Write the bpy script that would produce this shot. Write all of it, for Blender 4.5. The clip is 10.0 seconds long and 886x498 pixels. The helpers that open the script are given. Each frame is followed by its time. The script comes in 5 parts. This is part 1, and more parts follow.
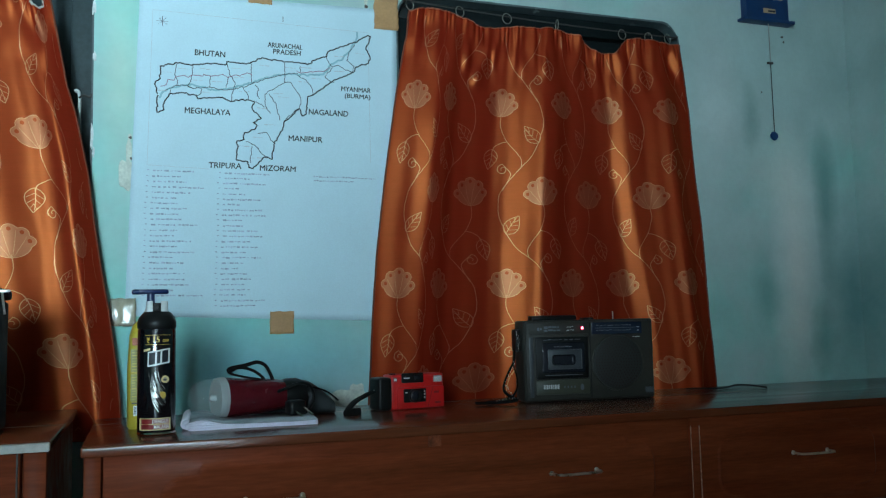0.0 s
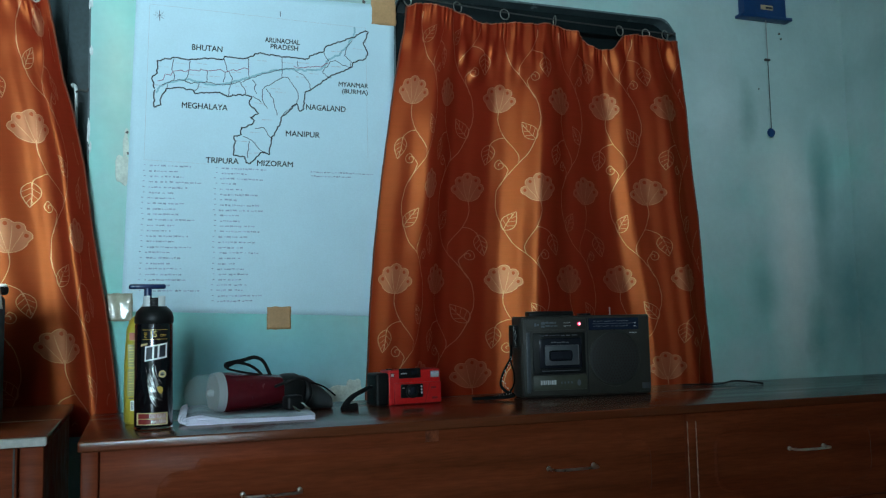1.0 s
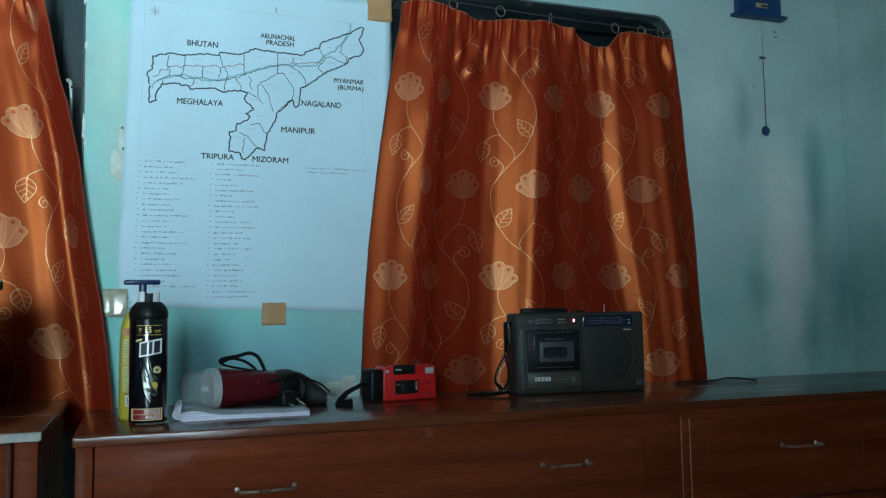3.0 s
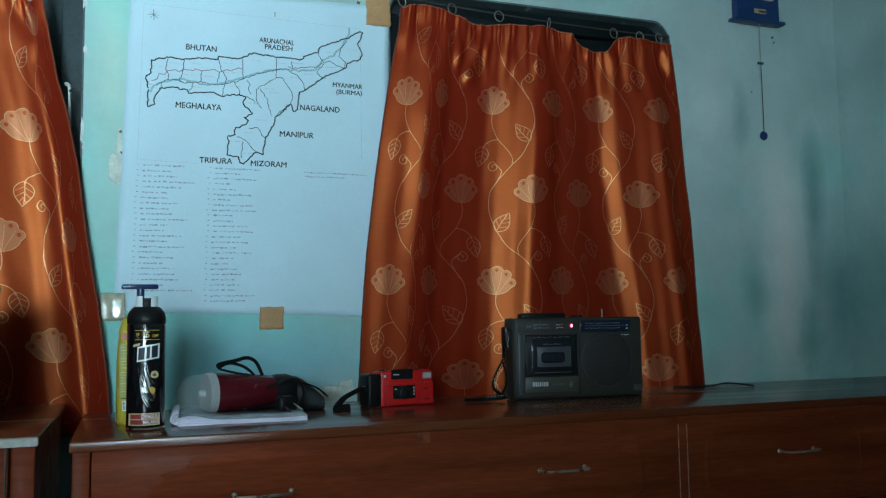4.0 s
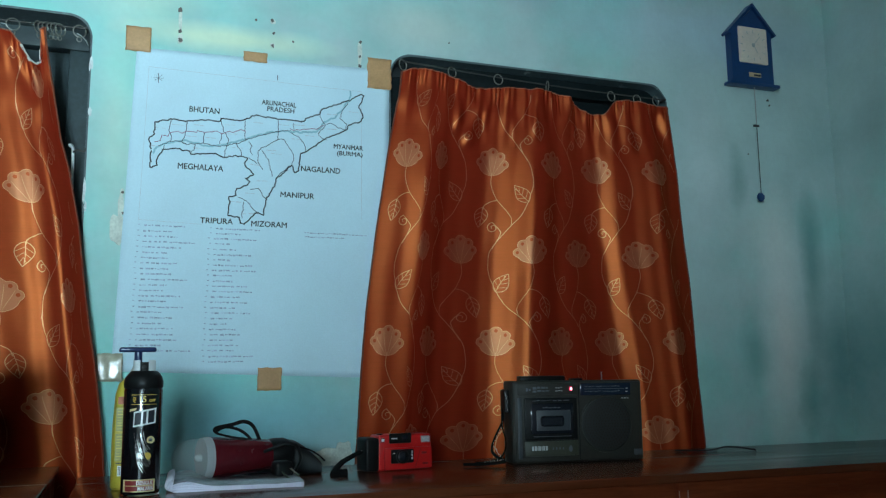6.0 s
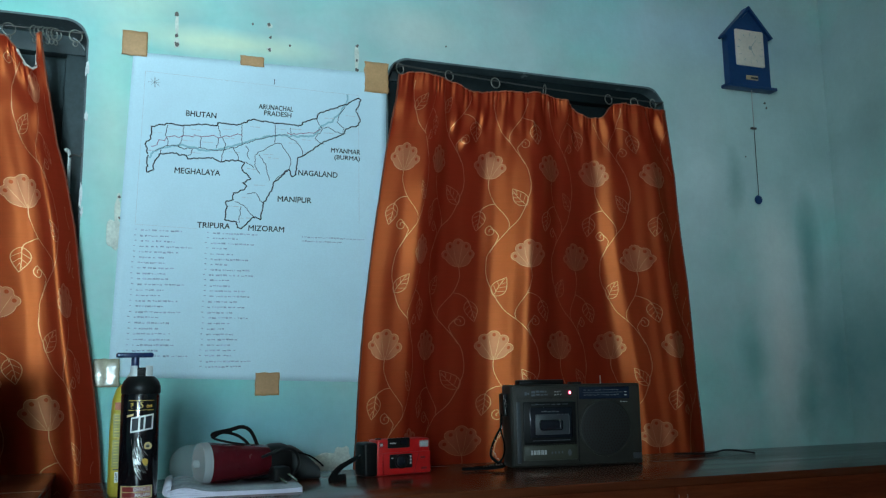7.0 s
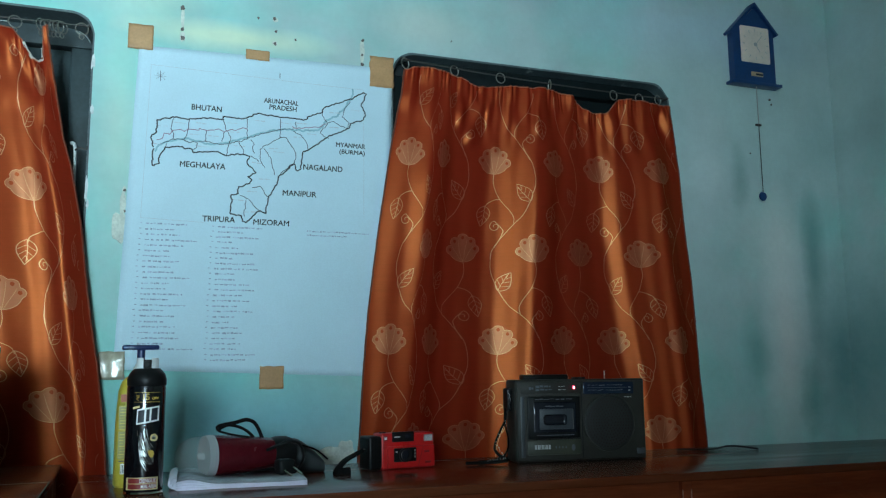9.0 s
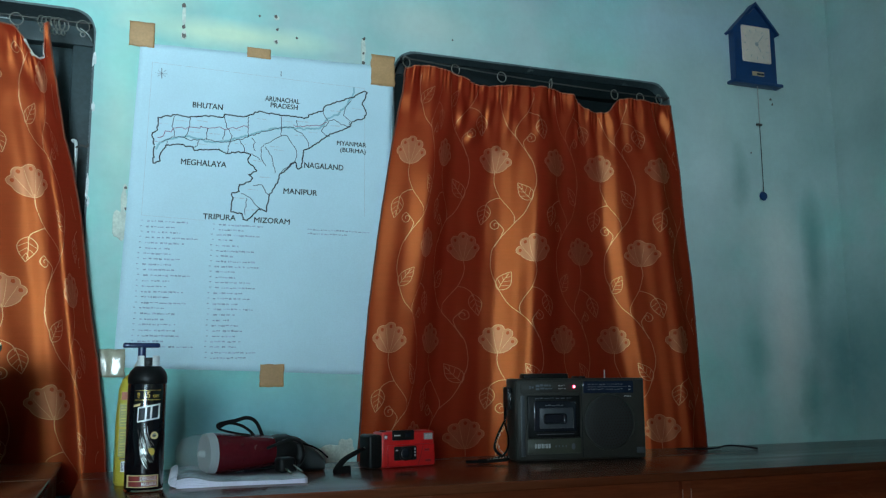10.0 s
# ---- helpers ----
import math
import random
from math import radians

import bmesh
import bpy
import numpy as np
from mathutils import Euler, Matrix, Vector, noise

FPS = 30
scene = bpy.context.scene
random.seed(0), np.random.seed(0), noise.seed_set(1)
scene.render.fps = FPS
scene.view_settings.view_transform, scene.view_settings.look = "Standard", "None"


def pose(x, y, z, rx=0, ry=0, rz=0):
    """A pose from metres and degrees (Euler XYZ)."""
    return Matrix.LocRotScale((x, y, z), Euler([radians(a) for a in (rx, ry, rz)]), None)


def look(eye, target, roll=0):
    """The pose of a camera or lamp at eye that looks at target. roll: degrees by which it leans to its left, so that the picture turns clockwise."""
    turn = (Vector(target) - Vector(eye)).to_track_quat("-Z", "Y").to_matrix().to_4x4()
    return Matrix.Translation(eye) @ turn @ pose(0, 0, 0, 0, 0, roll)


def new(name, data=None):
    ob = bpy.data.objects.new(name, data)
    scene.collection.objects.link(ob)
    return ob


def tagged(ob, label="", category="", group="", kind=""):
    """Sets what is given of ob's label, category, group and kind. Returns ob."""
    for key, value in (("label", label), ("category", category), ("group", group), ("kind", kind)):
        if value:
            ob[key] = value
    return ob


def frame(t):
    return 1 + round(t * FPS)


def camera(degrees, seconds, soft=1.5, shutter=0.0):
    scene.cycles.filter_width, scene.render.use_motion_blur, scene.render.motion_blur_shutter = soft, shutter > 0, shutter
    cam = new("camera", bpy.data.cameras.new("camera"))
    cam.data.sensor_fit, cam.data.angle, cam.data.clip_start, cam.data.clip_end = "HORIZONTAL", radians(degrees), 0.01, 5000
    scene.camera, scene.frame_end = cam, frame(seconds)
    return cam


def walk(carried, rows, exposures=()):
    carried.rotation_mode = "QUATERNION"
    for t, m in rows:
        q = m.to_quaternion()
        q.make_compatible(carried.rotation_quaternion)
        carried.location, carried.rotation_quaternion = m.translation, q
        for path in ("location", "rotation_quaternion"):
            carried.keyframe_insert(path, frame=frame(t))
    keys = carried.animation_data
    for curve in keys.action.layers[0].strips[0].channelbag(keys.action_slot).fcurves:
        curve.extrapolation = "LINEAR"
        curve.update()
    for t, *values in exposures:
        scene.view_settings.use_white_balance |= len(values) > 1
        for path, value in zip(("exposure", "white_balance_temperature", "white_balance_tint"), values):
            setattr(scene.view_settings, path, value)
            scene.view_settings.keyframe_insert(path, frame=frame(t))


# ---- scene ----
cam = camera(54.4, 10.0, soft=1.25)
PATH = [
    (0, (-0.018, -1.865, 0.948), (0.644, 0.014, 1.128), -1.3),
    (0.5, (-0.018, -1.868, 0.949), (0.642, 0.012, 1.123), -1.2),
    (1, (-0.02, -1.864, 0.946), (0.65, 0.012, 1.118), -1.2),
    (1.5, (-0.016, -1.864, 0.945), (0.66, 0.011, 1.112), -1.2),
    (2, (-0.015, -1.865, 0.944), (0.662, 0.01, 1.108), -1.1),
    (2.5, (-0.019, -1.866, 0.945), (0.659, 0.009, 1.108), -1.1),
    (4, (-0.02, -1.868, 0.95), (0.664, 0.004, 1.12), -0.9),
    (4.5, (-0.021, -1.868, 0.955), (0.661, 0.003, 1.144), -0.8),
    (5, (-0.023, -1.869, 0.963), (0.664, -0.004, 1.186), -0.6),
    (5.5, (-0.022, -1.874, 0.967), (0.66, -0.013, 1.234), -0.5),
    (7, (-0.022, -1.868, 0.969), (0.667, -0.014, 1.268), -0.9),
    (7.5, (-0.019, -1.871, 0.966), (0.671, -0.017, 1.261), -1.0),
    (8, (-0.021, -1.87, 0.966), (0.668, -0.016, 1.26), -1.1),
    (8.5, (-0.023, -1.87, 0.965), (0.66, -0.014, 1.26), -1.0),
    (9, (-0.028, -1.867, 0.965), (0.657, -0.011, 1.256), -0.6),
    (9.5, (-0.025, -1.868, 0.966), (0.653, -0.009, 1.255), -0.5),
    (10, (-0.03, -1.867, 0.966), (0.656, -0.01, 1.253), -0.4),
]
walk(cam, [(t, look(eye, target, roll)) for t, eye, target, roll in PATH])

# ---- light: daylight through a window in the south wall, sky outside ----
SKY_COLOUR = (0.565, 0.83, 0.955)
world = bpy.data.worlds.new("sky")
scene.world = world
world.use_nodes = True
wn = world.node_tree.nodes
sky = wn.new("ShaderNodeTexSky")
sky.sky_type, sky.sun_disc, sky.sun_elevation, sky.sun_rotation = "NISHITA", False, radians(40), radians(200)
world.node_tree.links.new(sky.outputs[0], wn["Background"].inputs[0])
wn["Background"].inputs[1].default_value = 0.1
scene.view_settings.exposure = 0.0

WX0, WX1, WY0, ROOF = -1.45, 1.860, -2.75, 2.65      # the room: west, east, south, ceiling
WIN_X0, WIN_X1, WIN_Z0, WIN_Z1 = -0.80, -0.36, 1.00, 1.98
# an added, unseen lamp standing in for the bright yard and sky low over it, beyond that window
YARD_X0, YARD_X1, YARD_Z0, YARD_Z1, YARD_Y = -5.6, -0.5, 0.14, 2.26, WY0 - 5.0
lamp = bpy.data.lights.new("yard_daylight_standin", "AREA")
lamp.shape, lamp.size, lamp.size_y, lamp.energy, lamp.color = "RECTANGLE", YARD_X1 - YARD_X0, YARD_Z1 - YARD_Z0, 3300.0, SKY_COLOUR
lamp_ob = new("yard_daylight_standin", lamp)
# tilted to move low light on the north wall from left to right
lamp_ob.matrix_world = pose((YARD_X0 + YARD_X1) / 2, YARD_Y, (YARD_Z0 + YARD_Z1) / 2, 90, 0, 0) @ pose(0, 0, 0, 0, 0, -8)

# the narrow gap of a door standing ajar beside the window
GAP_X0, GAP_X1, DOOR_X1, DOOR_Z = -0.280, -0.230, 0.56, 2.0
gap = bpy.data.lights.new("door_gap_daylight", "AREA")
gap.shape, gap.size, gap.size_y, gap.energy, gap.color = "RECTANGLE", GAP_X1 - GAP_X0 - 0.01, DOOR_Z - 0.06, 8.0, SKY_COLOUR
gap_ob = new("door_gap_daylight", gap)
gap_ob.matrix_world = pose((GAP_X0 + GAP_X1) / 2, WY0 - 0.08, DOOR_Z / 2, 90, 0, 0)

# ---- small mesh helpers ----
TAU = math.tau


def thing(name, m, label, category, group="", kind=""):
    ob = new(name)
    ob.matrix_world = m
    ob.empty_display_size = 0.05
    return tagged(ob, label, category, group, kind)


def part(name, bm, material, parent=None, label="", smooth=True, kind=""):
    bmesh.ops.recalc_face_normals(bm, faces=bm.faces[:])
    mesh = bpy.data.meshes.new(name)
    bm.to_mesh(mesh)
    bm.free()
    mesh.materials.append(material)
    if smooth:
        for p in mesh.polygons:
            p.use_smooth = True
        mesh.set_sharp_from_angle(angle=radians(38))
    ob = new(name, mesh)
    ob.parent = parent
    return tagged(ob, label, kind=kind)


def box(bm, x0, x1, y0, y1, z0, z1, bevel=0.0, seg=2):
    vs = [bm.verts.new((x, y, z)) for z in (z0, z1) for y in (y0, y1) for x in (x0, x1)]
    fs = [bm.faces.new([vs[i] for i in q]) for q in ((0, 2, 3, 1), (4, 5, 7, 6), (0, 1, 5, 4), (2, 6, 7, 3), (0, 4, 6, 2), (1, 3, 7, 5))]
    if bevel:
        es = list({e for f in fs for e in f.edges})
        bmesh.ops.bevel(bm, geom=es, offset=bevel, segments=seg, profile=0.5, affect="EDGES")
    return bm


def boxed(*a, **k):
    return box(bmesh.new(), *a, **k)


def lathe(bm, profile, seg=32, turn=None):
    """Turns rows of (radius, height) round z; turn places the result."""
    rings = []
    for r, h in profile:
        ring = []
        for i in range(seg):
            p = Vector((r * math.cos(TAU * i / seg), r * math.sin(TAU * i / seg), h))
            ring.append(bm.verts.new(turn @ p if turn else p))
        rings.append(ring)
    for a, b in zip(rings, rings[1:]):
        for i in range(seg):
            bm.faces.new((a[i], a[(i + 1) % seg], b[(i + 1) % seg], b[i]))
    for ring in (rings[0], rings[-1]):
        if (ring[0].co - ring[seg // 2].co).length > 1e-5:
            bm.faces.new(ring)
    return bm


def turned(profile, seg=32, turn=None):
    return lathe(bmesh.new(), profile, seg, turn)


def spline(points, steps=8, closed=False):
    """A smooth line through points."""
    ps = [Vector(p) for p in points]
    n, out = len(ps), []
    get = (lambda i: ps[i % n]) if closed else (lambda i: ps[max(0, min(n - 1, i))])
    for i in range(n if closed else n - 1):
        a, b, c, d = get(i - 1), get(i), get(i + 1), get(i + 2)
        for k in range(steps):
            t = k / steps
            out.append(0.5 * (2 * b + (c - a) * t + (2 * a - 5 * b + 4 * c - d) * t * t + (3 * b - a - 3 * c + d) * t ** 3))
    if not closed:
        out.append(ps[-1])
    return out


def tube(bm, points, r, seg=8, flat=1.0, caps=True):
    pts = [Vector(p) for p in points]
    up, rings = Vector((0.12, 0.21, 0.97)), []
    for i, p in enumerate(pts):
        d = (pts[min(i + 1, len(pts) - 1)] - pts[max(i - 1, 0)]).normalized()
        side = d.cross(up)
        side = side.normalized() if side.length > 1e-4 else Vector((1, 0, 0))
        up = side.cross(d).normalized()
        rings.append([bm.verts.new(p + side * (r * math.cos(TAU * k / seg)) + up * (r * flat * math.sin(TAU * k / seg))) for k in range(seg)])
    for a, b in zip(rings, rings[1:]):
        for k in range(seg):
            bm.faces.new((a[k], a[(k + 1) % seg], b[(k + 1) % seg], b[k]))
    if caps:
        bm.faces.new(rings[0])
        bm.faces.new(rings[-1])
    return bm


def tubed(*a, **k):
    return tube(bmesh.new(), *a, **k)


def strip(bm, pts, width, place, taper=False):
    """A flat ribbon along 2D points, laid on a surface by place(a, b)."""
    pts = [Vector((p[0], p[1])) for p in pts]
    pairs = []
    for i, p in enumerate(pts):
        d = pts[min(i + 1, len(pts) - 1)] - pts[max(i - 1, 0)]
        if d.length < 1e-9:
            continue
        d.normalize()
        w = width / 2 * (1 if not taper else 0.35 + 0.65 * math.sin(math.pi * (0.08 + 0.84 * i / (len(pts) - 1))))
        n = Vector((-d.y, d.x)) * w
        pairs.append((bm.verts.new(place(*(p + n))), bm.verts.new(place(*(p - n)))))
    for (a, b), (c, e) in zip(pairs, pairs[1:]):
        bm.faces.new((a, b, e, c))
    return bm


def fan(bm, centre, rim, place, rings=2):
    c = bm.verts.new(place(*centre))
    inner, n = None, len(rim)
    for k in range(1, rings + 1):
        t = k / rings
        ring_v = [bm.verts.new(place(centre[0] + (p[0] - centre[0]) * t, centre[1] + (p[1] - centre[1]) * t)) for p in rim]
        for i in range(n):
            j = (i + 1) % n
            bm.faces.new((c, ring_v[i], ring_v[j]) if inner is None else (inner[i], ring_v[i], ring_v[j], inner[j]))
        inner = ring_v
    return bm


def letters(text, height, place, slant=0.0, width=None, bold=0.0):
    """Built-in font as a mesh; place(a, b) lays it on a surface."""
    curve = bpy.data.curves.new("letters", "FONT")
    curve.body, curve.size, curve.offset, curve.resolution_u = text, 1.0, bold, 3
    ob = new("letters", curve)
    dg = bpy.context.evaluated_depsgraph_get()
    dg.update()
    mesh = bpy.data.meshes.new_from_object(ob.evaluated_get(dg))
    bpy.data.objects.remove(ob)
    bm = bmesh.new()
    bm.from_mesh(mesh)
    bpy.data.meshes.remove(mesh)
    wide = max(v.co.x for v in bm.verts) or 1
    sx = width / wide if width else height / 0.7
    for v in bm.verts:
        a, b = v.co.x * sx, v.co.y * height / 0.7
        v.co = place(a + slant * b, b)
    return bm


def bars(bm, x0, x1, z, h, place, rng, word=(0.006, 0.02)):
    """A line of illegible writing: plain bars."""
    x = x0
    while x < x1 - 0.003:
        w = min(rng.uniform(*word), x1 - x)
        dz = rng.uniform(-0.0006, 0.0006)
        n = max(2, int(w / 0.0025))
        strip(bm, [(x + w * i / n, z + dz) for i in range(n + 1)], h * rng.uniform(0.5, 1.25), place)
        x += w + rng.uniform(0.0008, 0.0024) + (0.003 if rng.random() < 0.2 else 0.0)
    return bm


# ---- materials ----
def material(name, base, rough=0.5, metal=0.0, vary=0.12, scale=12.0, fine=140.0, bump=0.15, bump_size=0.001, spec=0.5, second=None, mix_scale=3.0, mix=(0.45, 0.62), stretch=(1, 1, 1), coat=0.0, sheen=0.0, emit=None, rough_vary=0.1, drift=0.0, fine_vary=None, stains_and_light=(), coat_rough=0.12, tint=None):
    m = bpy.data.materials.new(name)
    m.use_nodes = True
    nt = m.node_tree
    N, L = nt.nodes, nt.links
    b = N["Principled BSDF"]
    b.inputs["Metallic"].default_value = metal
    b.inputs["Specular IOR Level"].default_value = spec
    b.inputs["Coat Weight"].default_value = coat
    if tint:
        b.inputs["Specular Tint"].default_value = (*tint, 1)
    b.inputs["Coat Roughness"].default_value = coat_rough
    b.inputs["Sheen Weight"].default_value = sheen
    b.inputs["Sheen Roughness"].default_value = 0.35
    co = N.new("ShaderNodeTexCoord")
    mp = N.new("ShaderNodeMapping")
    mp.inputs["Scale"].default_value = stretch
    L.new(co.outputs["Object"], mp.inputs[0])

    def noise_at(s, detail=4.0, r=0.55):
        n = N.new("ShaderNodeTexNoise")
        n.inputs["Scale"].default_value, n.inputs["Detail"].default_value, n.inputs["Roughness"].default_value = s, detail, r
        L.new(mp.outputs[0], n.inputs["Vector"])
        return n.outputs["Fac"]

    def ramp(fac, lo, hi, a=0.0, c=1.0):
        r = N.new("ShaderNodeMapRange")
        r.inputs["From Min"].default_value, r.inputs["From Max"].default_value = lo, hi
        r.inputs["To Min"].default_value, r.inputs["To Max"].default_value = a, c
        L.new(fac, r.inputs["Value"])
        return r.outputs["Result"]

    def mixed(fac, a, c, kind="MIX"):
        x = N.new("ShaderNodeMix")
        x.data_type, x.blend_type = "RGBA", kind
        for value, sock in ((fac, x.inputs[0]), (a, x.inputs[6]), (c, x.inputs[7])):
            if isinstance(value, (int, float)):
                sock.default_value = value
            elif isinstance(value, tuple):
                sock.default_value = (*value, 1.0)
            else:
                L.new(value, sock)
        return x.outputs[2]

    colour = base
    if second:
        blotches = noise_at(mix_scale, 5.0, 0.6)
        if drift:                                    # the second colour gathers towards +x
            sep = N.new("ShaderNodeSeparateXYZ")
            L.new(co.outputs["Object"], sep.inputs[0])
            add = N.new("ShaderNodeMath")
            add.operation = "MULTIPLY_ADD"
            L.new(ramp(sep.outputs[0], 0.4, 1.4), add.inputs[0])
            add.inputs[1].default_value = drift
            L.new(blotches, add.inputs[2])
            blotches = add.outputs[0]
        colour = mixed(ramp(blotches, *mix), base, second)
    for sx, sz, rx, rz, tone, strength in stains_and_light:      # soft-edged stains, and light put into the paint, on an upright wall
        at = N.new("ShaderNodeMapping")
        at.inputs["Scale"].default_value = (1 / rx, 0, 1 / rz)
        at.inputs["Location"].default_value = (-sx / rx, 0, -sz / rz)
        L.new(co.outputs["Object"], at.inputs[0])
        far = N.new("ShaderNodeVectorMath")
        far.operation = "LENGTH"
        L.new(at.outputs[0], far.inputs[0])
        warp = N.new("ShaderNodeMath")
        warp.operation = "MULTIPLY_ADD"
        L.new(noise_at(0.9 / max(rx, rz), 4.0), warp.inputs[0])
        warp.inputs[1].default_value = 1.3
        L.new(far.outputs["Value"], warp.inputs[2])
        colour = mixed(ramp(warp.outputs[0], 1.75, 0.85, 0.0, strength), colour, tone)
    big, small = noise_at(scale), noise_at(fine, 3.0)
    g = N.new("ShaderNodeMath")
    g.operation = "MULTIPLY"
    L.new(ramp(big, 0.3, 0.7, 1 - vary, 1 + vary), g.inputs[0])
    fv = vary * 0.6 if fine_vary is None else fine_vary
    L.new(ramp(small, 0.3, 0.7, 1 - fv, 1 + fv), g.inputs[1])
    shade = N.new("ShaderNodeCombineColor")
    for i in range(3):
        L.new(g.outputs[0], shade.inputs[i])
    colour = mixed(1.0, colour, shade.outputs[0], "MULTIPLY")
    L.new(colour, b.inputs["Base Color"])
    L.new(ramp(big, 0.3, 0.7, max(0.02, rough - rough_vary), min(1, rough + rough_vary)), b.inputs["Roughness"])
    if bump:
        bp = N.new("ShaderNodeBump")
        bp.inputs["Strength"].default_value, bp.inputs["Distance"].default_value = bump, bump_size
        L.new(small, bp.inputs["Height"])
        L.new(bp.outputs[0], b.inputs["Normal"])
    if emit:
        b.inputs["Emission Color"].default_value = (*emit[0], 1)
        b.inputs["Emission Strength"].default_value = emit[1]
    return m


def satin(name, base, gloss, weight, rough=0.6):
    """Woven satin: a dyed ground with a broad coloured sheen and a fine weave."""
    m = bpy.data.materials.new(name)
    m.use_nodes = True
    N, L = m.node_tree.nodes, m.node_tree.links
    b = N["Principled BSDF"]
    b.inputs["Roughness"].default_value, b.inputs["Specular IOR Level"].default_value = 0.8, 0.0
    co = N.new("ShaderNodeTexCoord")

    def noise_at(scale, stretch):
        mp = N.new("ShaderNodeMapping")
        mp.inputs["Scale"].default_value = stretch
        L.new(co.outputs["Object"], mp.inputs[0])
        n = N.new("ShaderNodeTexNoise")
        n.inputs["Scale"].default_value, n.inputs["Detail"].default_value = scale, 3.0
        L.new(mp.outputs[0], n.inputs["Vector"])
        return n.outputs["Fac"]

    slub, weave = noise_at(60.0, (0.25, 0.25, 5.0)), noise_at(700.0, (1, 1, 1))
    mix = N.new("ShaderNodeMix")
    mix.data_type = "RGBA"
    mix.inputs[6].default_value = (*(c * 0.8 for c in base), 1)
    mix.inputs[7].default_value = (*(c * 1.2 for c in base), 1)
    L.new(slub, mix.inputs[0])
    L.new(mix.outputs[2], b.inputs["Base Color"])
    bp = N.new("ShaderNodeBump")
    bp.inputs["Strength"].default_value, bp.inputs["Distance"].default_value = 0.25, 0.0004
    L.new(weave, bp.inputs["Height"])
    g = N.new("ShaderNodeBsdfGlossy")
    g.inputs["Color"].default_value, g.inputs["Roughness"].default_value = (*gloss, 1), rough
    for sock in (b.inputs["Normal"], g.inputs["Normal"]):
        L.new(bp.outputs[0], sock)
    both = N.new("ShaderNodeMixShader")
    both.inputs[0].default_value = weight
    L.new(b.outputs[0], both.inputs[1])
    L.new(g.outputs[0], both.inputs[2])
    L.new(both.outputs[0], N["Material Output"].inputs[0])
    return m


def clear_plastic(name, haze, rough=0.12):
    """A thin transparent shell with a little milky haze and a gloss."""
    m = bpy.data.materials.new(name)
    m.use_nodes = True
    N, L = m.node_tree.nodes, m.node_tree.links
    b, t, mix = N["Principled BSDF"], N.new("ShaderNodeBsdfTransparent"), N.new("ShaderNodeMixShader")
    b.inputs["Base Color"].default_value = (0.75, 0.78, 0.78, 1)
    b.inputs["Roughness"].default_value = rough
    t.inputs[0].default_value = (0.94, 0.96, 0.96, 1)
    mix.inputs[0].default_value = haze
    L.new(t.outputs[0], mix.inputs[1])
    L.new(b.outputs[0], mix.inputs[2])
    L.new(mix.outputs[0], N["Material Output"].inputs[0])
    return m


